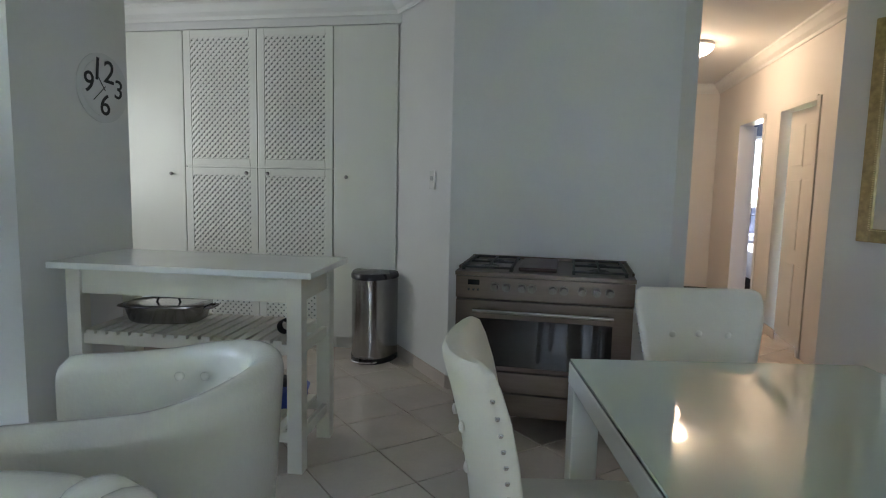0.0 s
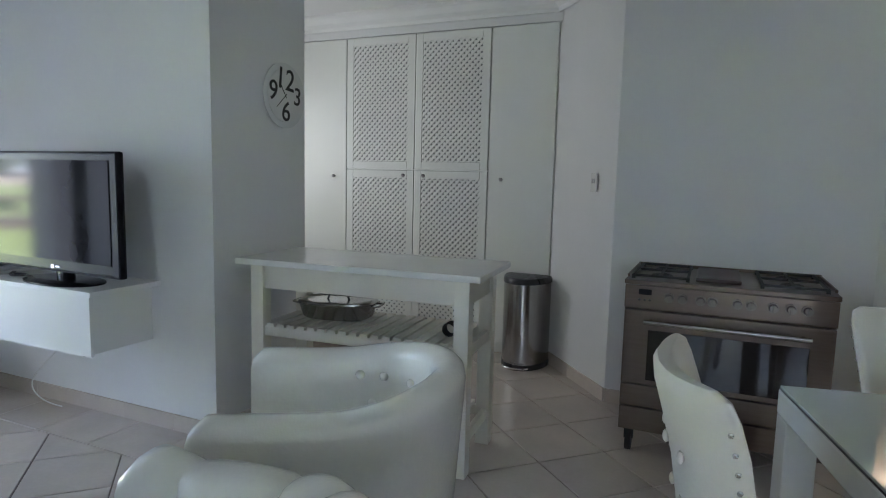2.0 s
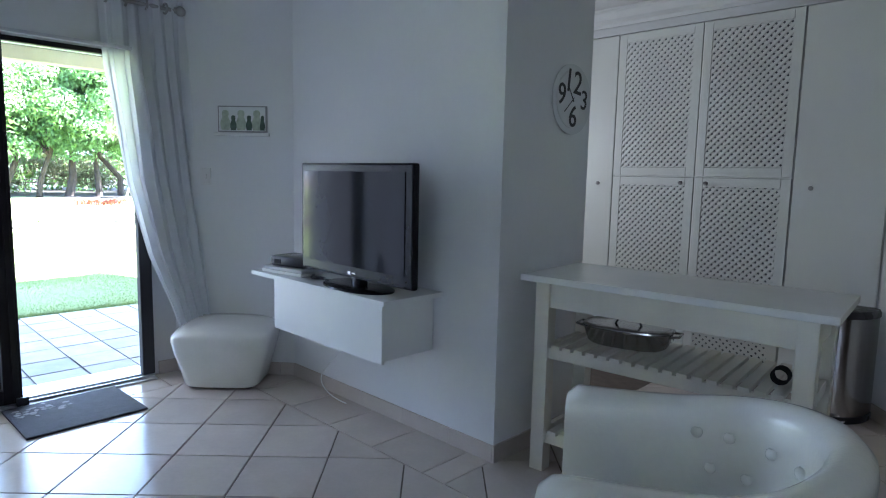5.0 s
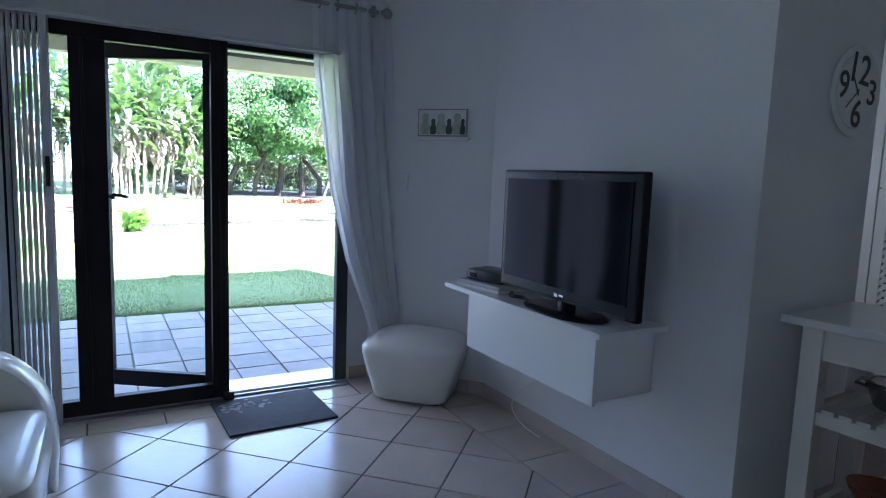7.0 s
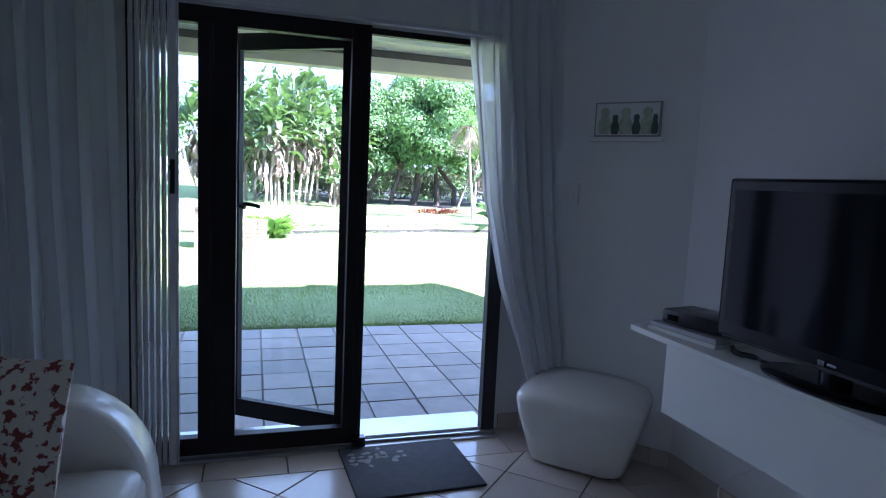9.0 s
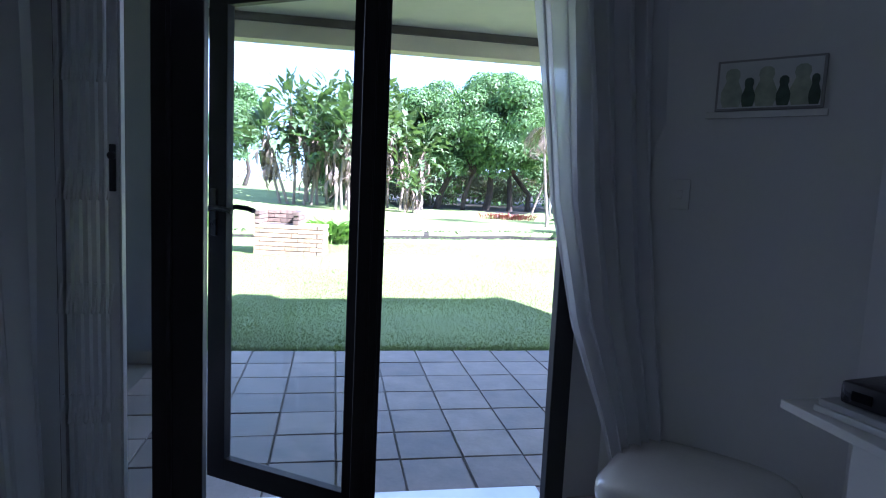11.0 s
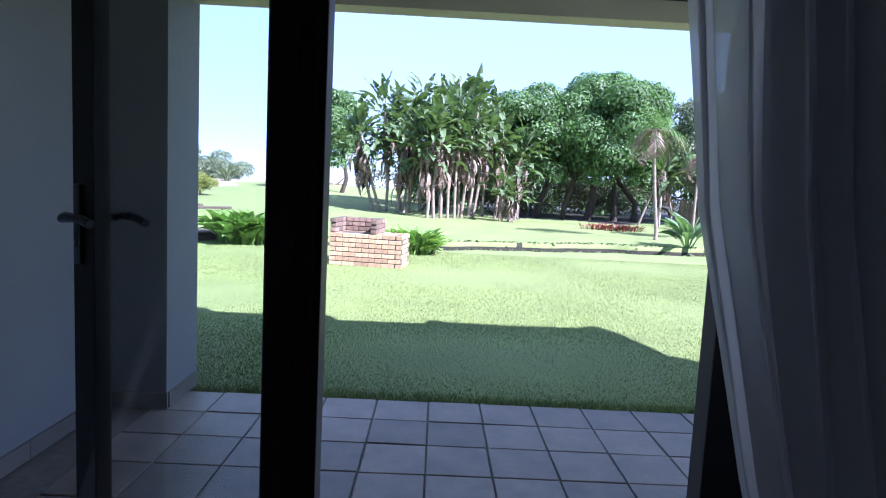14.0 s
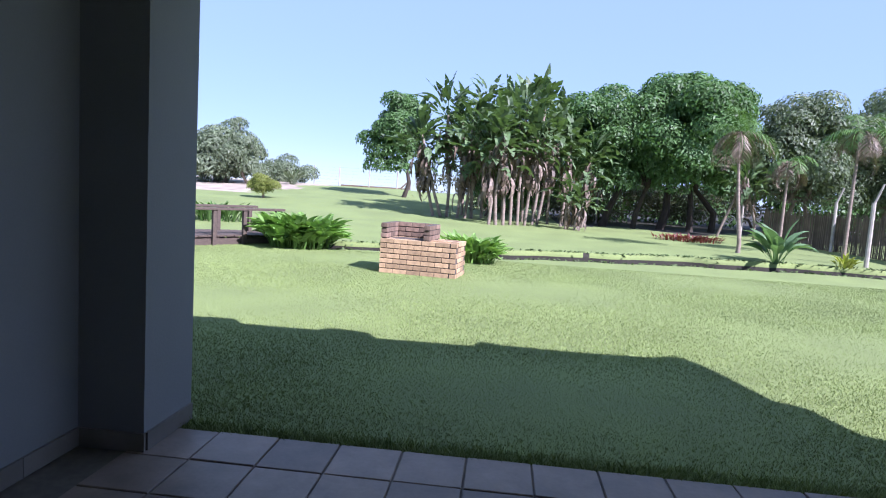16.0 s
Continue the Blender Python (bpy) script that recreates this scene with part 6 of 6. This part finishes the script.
wild_banana((-28.5, 9.3), 2.6, 9, 92, (0.2, 0.9), 0.85)
wild_banana((-28.2, 10.6), 2.3, 9, 93, (0.1, -0.5), 0.85)


# feather palms
def feather_palm(base, h, seed, n=13, dead=8, size=1.25, lean=0.03):
    rnd = random.Random(seed)
    ob = thing("palm_tree", "slender feather palm with a grey trunk and drooping fronds", "palm", pose(base[0], base[1], rise(*base) - 0.05), "feather palms")
    bm = bmesh.new()
    top = Vector((0.02, lean, h))
    tube(bm, [(0, 0, -0.05), (0, 0.01, 0.3), top * 0.5, top], 0.065, 10, 0.035)
    part("trunk", bm, M_PALEBARK, ob, smooth=True)
    bm = bmesh.new()
    tube(bm, [top, top + Vector((0, 0, 0.35))], 0.06, 10, 0.03)
    part("crownshaft", bm, M_LEAFB, ob, "bright green crownshaft", smooth=True)

    def frond(out, az, lift, L, fall):
        d = Vector((math.cos(az), math.sin(az), 0))
        side = Vector((-d.y, d.x, 0))
        p, a, m = top + Vector((0, 0, 0.3)), lift, 14
        for i in range(m):
            a -= fall / m
            q = p + (d * math.cos(a) + Vector((0, 0, math.sin(a)))) * L / m
            out.append([p + side * 0.012, q + side * 0.01, q - side * 0.01, p - side * 0.012])
            ll = L * 0.34 * math.sin(math.pi * (i + 1.5) / (m + 2))
            for s in (1, -1):
                for f in (0.0, 0.5):
                    b = p + (q - p) * f
                    e = b + side * s * ll * 0.75 + (q - p).normalized() * ll * 0.35 + Vector((0, 0, -ll * rnd.uniform(0.25, 0.7)))
                    mid = (b + e) / 2 + Vector((0, 0, ll * 0.1))
                    t = (q - p).normalized() * 0.015
                    out.append([b, mid + t, e, mid - t])
            p = q

    live, dry = [], []
    for k in range(n):
        frond(live, k * 2.4 + rnd.uniform(-0.3, 0.3), rnd.uniform(0.35, 1.4), size * rnd.uniform(0.8, 1.1), rnd.uniform(1.6, 2.6))
    for k in range(dead):
        frond(dry, rnd.uniform(0, 6.28), rnd.uniform(-0.4, 0.5), size * rnd.uniform(0.7, 1.0), rnd.uniform(1.6, 2.2))
    quads("fronds", np.array([[tuple(c) for c in q] for q in live]), M_LEAFB, ob, kind="stuff")
    quads("dry_fronds", np.array([[tuple(c) for c in q] for q in dry]), M_DRY, ob, "hanging dry fronds", "stuff")


feather_palm((-21.6, 7.61), 3.0, 61, 8, 7, 1.35, -0.28)
feather_palm((-21.8, 10.42), 3.15, 62, 10, 9, 1.35)
feather_palm((-24.5, 9.9), 2.5, 63, 4, 14, 1.1)


# banana plant, broad-leaved clumps and small shrubs
def broad_clump(name, label, base, n, length, width, seed, material, category="plant"):
    rnd = random.Random(seed)
    gz = garden(*base[:2])
    ob = thing(name, label, category, pose(base[0], base[1], gz))
    out = []
    for k in range(n):
        a, rr = rnd.uniform(0, 6.28), base[2] * rnd.random() ** 0.6
        paddle(out, (rr * math.cos(a), rr * base[3] * math.sin(a), -0.02), a + rnd.uniform(-0.8, 0.8), rnd.uniform(0.85, 1.5), length * rnd.uniform(0.6, 1.1), width * rnd.uniform(0.7, 1.2), rnd, 0.1, 0.3)
    quads("leaves", np.array([[tuple(c) for c in q] for q in out]), material, ob, kind="stuff")
    return ob


broad_clump("banana_plant", "young banana plant with wide green leaves", (-19.4, 7.68, 0.14, 1), 24, 0.74, 0.27, 71, leaf_mat("fresh_banana_leaf", (0.12, 0.2, 0.1), 0.25))
broad_clump("lily_clump", "clump of glossy strap leaved lilies beside the bridge", (-16.75, -2.95, 0.45, 1.35), 420, 0.52, 0.25, 72, leaf_mat("lily_leaf", (0.14, 0.25, 0.06), 0.45))
broad_clump("lily_clump", "clump of green lilies behind the brick barbecue", (-16.4, 0.62, 0.35, 1.4), 240, 0.42, 0.18, 73, leaf_mat("lily_leaf_pale", (0.17, 0.29, 0.07), 0.45))
broad_clump("lily_clump", "low green lilies beyond the bridge", (-20.0, -6.3, 0.5, 1.4), 120, 0.4, 0.1, 74, M_LEAFB)
broad_clump("bromeliad", "small bright yellow green rosette plant", (-19.5, 9.25, 0.15, 1), 30, 0.25, 0.08, 75, leaf_mat("lime_leaf", (0.25, 0.28, 0.04), 0.3))
bed_plants = broad_clump("flower_bed", "low bed of dark red leaved bromeliads", (-25.2, 7.3, 0.5, 2.2), 170, 0.2, 0.07, 76, leaf_mat("dark_red_leaf", (0.14, 0.035, 0.03), 0.4))
cl = clump_set(81, (-28.4, -8.46, 1.0), (0.42, 0.5, 0.3), 26, 0.2, 0.3)
tree("topiary_bush", "clipped round yellow green bush on a short stem", (-28.45, -8.46), [(0, 0, 0.6, 0.06)], cl, 2600, 0.09, 81, leaf_mat("lime_green_leaf", (0.16, 0.19, 0.04), 0.3), M_BARK, "bush")
broad_clump("aloe", "spiky aloe on the far slope", (-40.5, -11.5, 0.2, 1), 30, 0.75, 0.12, 82, M_LEAFG)
cl = clump_set(83, (-21.5, 13.2, 0.5), (0.8, 1.5, 0.5), 26, 0.3, 0.5, 0.0)
tree("shrub", "grey green shrubs along the boundary fence", (-21.5, 13.2), [(0, 0, 0.4, 0.04)], cl, 700, 0.12, 83, M_LEAFG, M_BARK, "shrub")

# ---------------------------------------------------------------- boundary fence
M_CONC = mat("weathered_concrete", (0.36, 0.33, 0.29), 0.9, vary=0.2, scale=5, bump=0.4)
M_REED = mat("brown_reed", (0.12, 0.09, 0.065), 0.9, vary=0.3, scale=3, island=0.4)
M_WIRE = mat("dark_wire", (0.08, 0.08, 0.08), 0.6, 0.6)
fence = thing("boundary_fence", "wire and reed boundary fence on concrete posts", "fence")
for x, y in ((-24.5, 11.46), (-19.95, 9.98), (-28.5, 10.2), (-33, 8.5), (-33, 5.5), (-17.5, 11.2)):
    z = rise(x, y)
    bm = bmesh.new()
    tube(bm, [(x, y, z - 0.1), (x, y, z + 1.55)], 0.055, 8, 0.048)
    tube(bm, [(x, y, z + 1.5), (x + 0.1, y + 0.12, z + 2.0)], 0.03, 8, 0.025)
    part("post", bm, M_CONC, fence)
rnd = random.Random(5)
out = []
for a, b in (((-27.5, 10.6), (-24.6, 11.7)), ((-24.6, 11.7), (-19.5, 11.9)), ((-19.5, 11.9), (-15, 12.2))):
    n = int((Vector(b) - Vector(a)).length / 0.03)
    for i in range(n):
        p = Vector(a) + (Vector(b) - Vector(a)) * i / n
        z, h, w = rise(p.x, p.y) - 0.1, rnd.uniform(1.15, 1.35), 0.017
        d = (Vector(b) - Vector(a)).normalized() * w
        o = rnd.uniform(-0.01, 0.01)
        out.append([(p.x - d.x, p.y - d.y + o, z), (p.x + d.x, p.y + d.y + o, z), (p.x + d.x, p.y + d.y + o, z + h), (p.x - d.x, p.y - d.y + o, z + h)])
quads("reed_screen", np.array(out), M_REED, fence, "brown reed screen", "stuff")
back_fence = thing("back_fence", "far wire fence with pale posts on the slope", "fence")
for y in (-16, -14.5, -13, -11.4, -9.6, -7.5, -5.6):
    x = -42 + 0.2 * y
    z = rise(x, y) - 0.1
    bm = bmesh.new()
    tube(bm, [(x, y, z), (x, y, z + 1.35)], 0.035, 8)
    part("post", bm, M_CONC, back_fence)
for k in range(6):
    bm = bmesh.new()
    tube(bm, [(-42 + 0.2 * y, y, rise(-42 + 0.2 * y, y) + 0.2 + 0.2 * k) for y in (-16, -14.5, -13, -11.4, -9.6, -7.5, -5.6)], 0.003, 4)
    part("wire", bm, M_WIRE, back_fence)
deck = thing("viewing_deck", "weathered timber deck with a slanting stair rail at the crest", "deck")
M_TIMBER = mat("weathered_timber", (0.16, 0.12, 0.085), 0.9, vary=0.25, scale=4, grain=0.2, bump=0.4, stretch=(1, 6, 6))
part("boards", boxes((-47, -44, -9.5, -5.5, 0.95, 1.2)), M_TIMBER, deck)
bm = bmesh.new()
tube(bm, [(-44, -5.8, 0.9), (-44, -4.9, 1.75)], 0.06, 6)
tube(bm, [(-44, -4.9, 0.8), (-44, -4.9, 1.75)], 0.05, 6)
part("stair_rail", bm, M_TIMBER, deck)

# ---------------------------------------------------------------- garden bridge
M_DARKTIMBER = mat("dark_weathered_timber", (0.075, 0.055, 0.042), 0.85, vary=0.3, scale=4, grain=0.25, bump=0.5, stretch=(6, 1, 6))
bridge = thing("garden_bridge", "small dark weathered timber footbridge with handrails over the ditch", "bridge", pose(-15.66, -4.8, 0, 0, 0, 142.5))
for i in range(15):
    x = -0.75 + 0.19 * i
    z = 0.1 - 0.04 * ((x - 0.6) / 1.4) ** 2
    part("plank", boxes((x, x + 0.175, -0.05, 1.25, z - 0.035, z), bevel=0.004), M_DARKTIMBER, bridge)
for y in (0.02, 1.15):
    part("bearer", boxes((-0.8, 2.1, y - 0.05, y + 0.05, -0.16, 0.03)), M_DARKTIMBER, bridge)
    for x in (-0.5, 0.5, 1.15, 1.9):
        part("post", boxes((x - 0.04, x + 0.04, y - 0.13, y - 0.052, -0.14, 0.6), bevel=0.006), M_DARKTIMBER, bridge)
    part("handrail", boxes((-0.7, 2.07, y - 0.15, y - 0.03, 0.6, 0.65), bevel=0.008), M_DARKTIMBER, bridge)

# ---------------------------------------------------------------- brick barbecue
M_SOOT = mat("sooty_brick", (0.17, 0.115, 0.082), 0.9, vary=0.35, scale=12, grain=0.25, grain_scale=90, each=0.35, bump=0.4, bump_scale=70)
M_BRICK = mat("clay_face_brick", (0.36, 0.245, 0.14), 0.85, vary=0.22, scale=14, grain=0.25, grain_scale=90, each=0.3, bump=0.4, bump_scale=70)
M_MORTAR = mat("mortar", (0.075, 0.06, 0.05), 0.95, vary=0.15, scale=20, bump=0.4)
bbq = thing("brick_barbecue", "face brick garden barbecue with a raised sooty hearth", "barbecue",
            Matrix.Translation((-13.95, -0.09, 0)) @ Matrix.Rotation(radians(-8), 4, "Z") @ Matrix.Translation((13.95, 0.0, 0)))
BX, BY0, BY1, BZ = -13.95, -0.615, 0.645, -0.1
C, BL, BW, BH = 0.081, 0.2185, 0.1, 0.067
part("core", boxes((BX - 0.69, BX - 0.012, BY0 + 0.012, BY1 - 0.012, BZ - 0.1, BZ + 7 * C - 0.02), (BX - 0.69, BX - 0.62, BY0 + 0.012, BY0 + 0.8, BZ + 7 * C - 0.02, BZ + 10 * C - 0.01),
                   (BX - 0.62, BX - 0.03, BY0 + 0.012, BY0 + 0.09, BZ + 7 * C - 0.02, BZ + 10 * C - 0.01), (BX - 0.62, BX - 0.03, BY0 + 0.722, BY0 + 0.8, BZ + 7 * C - 0.02, BZ + 10 * C - 0.01)), M_MORTAR, bbq, "grey mortar")
bm = boxes((-BW / 2, BW / 2, -BL / 2, BL / 2, 0, BH), bevel=0.004)
brick_mesh = mesh_of("brick", bm, M_BRICK)
bm = boxes((-BW / 2, BW / 2, -BW / 2, BW / 2, 0, BH), bevel=0.004)
half_mesh = mesh_of("half_brick", bm, M_BRICK)
sooty_mesh = mesh_of("sooty_brick", boxes((-BW / 2, BW / 2, -BL / 2, BL / 2, 0, BH), bevel=0.004), M_SOOT)


def lay(me, x, y, z, turn):
    ob = new("brick", me)
    ob.parent = bbq
    ob.matrix_local = pose(x, y, z, 0, 0, turn)


for c in range(7):
    z = BZ + c * C
    for side_x in (BX - BW / 2, BX - 0.7 + BW / 2):
        y = BY0
        if c % 2:
            lay(half_mesh, side_x, BY0 + BW / 2, z, 0)
            y = BY0 + BW + 0.0105
        while y + BL <= BY1 + 0.012:
            lay(brick_mesh, side_x, y + BL / 2, z, 0)
            y += BL + 0.0105
        if BY1 - y > 0.06:
            lay(half_mesh, side_x, BY1 - BW / 2, z, 0)
    for yy in (BY0 + BW / 2, BY1 - BW / 2):
        for k in range(2):
            lay(brick_mesh, BX - 0.22 - k * 0.225 - (0.0 if c % 2 else 0.03), yy, z, 90)
for c in range(7, 10):
    z = BZ + c * C
    for k in range(3):
        lay(sooty_mesh, BX - 0.7 + BW / 2, BY0 + BL / 2 + k * 0.232 + (0.11 if c % 2 else 0), z, 0)
    lay(half_mesh, BX - 0.7 + BW / 2, BY0 + (BW / 2 if c % 2 else 0.746), z, 0)
    for yy in (BY0 + BW / 2, BY0 + 0.81 - BW / 2):
        for k in range(3):
            lay(sooty_mesh, BX - BL / 2 - k * 0.229 + (0.0 if c % 2 else -0.02), yy, z, 90)
for k in range(6):
    ob = new("brick", brick_mesh)
    ob.parent = bbq
    ob.matrix_local = pose(BX - 0.2, BY0 + 0.86 + k * 0.08 if k < 5 else BY1 - 0.04, BZ + 7 * C - 0.065, 0, 0, 90)
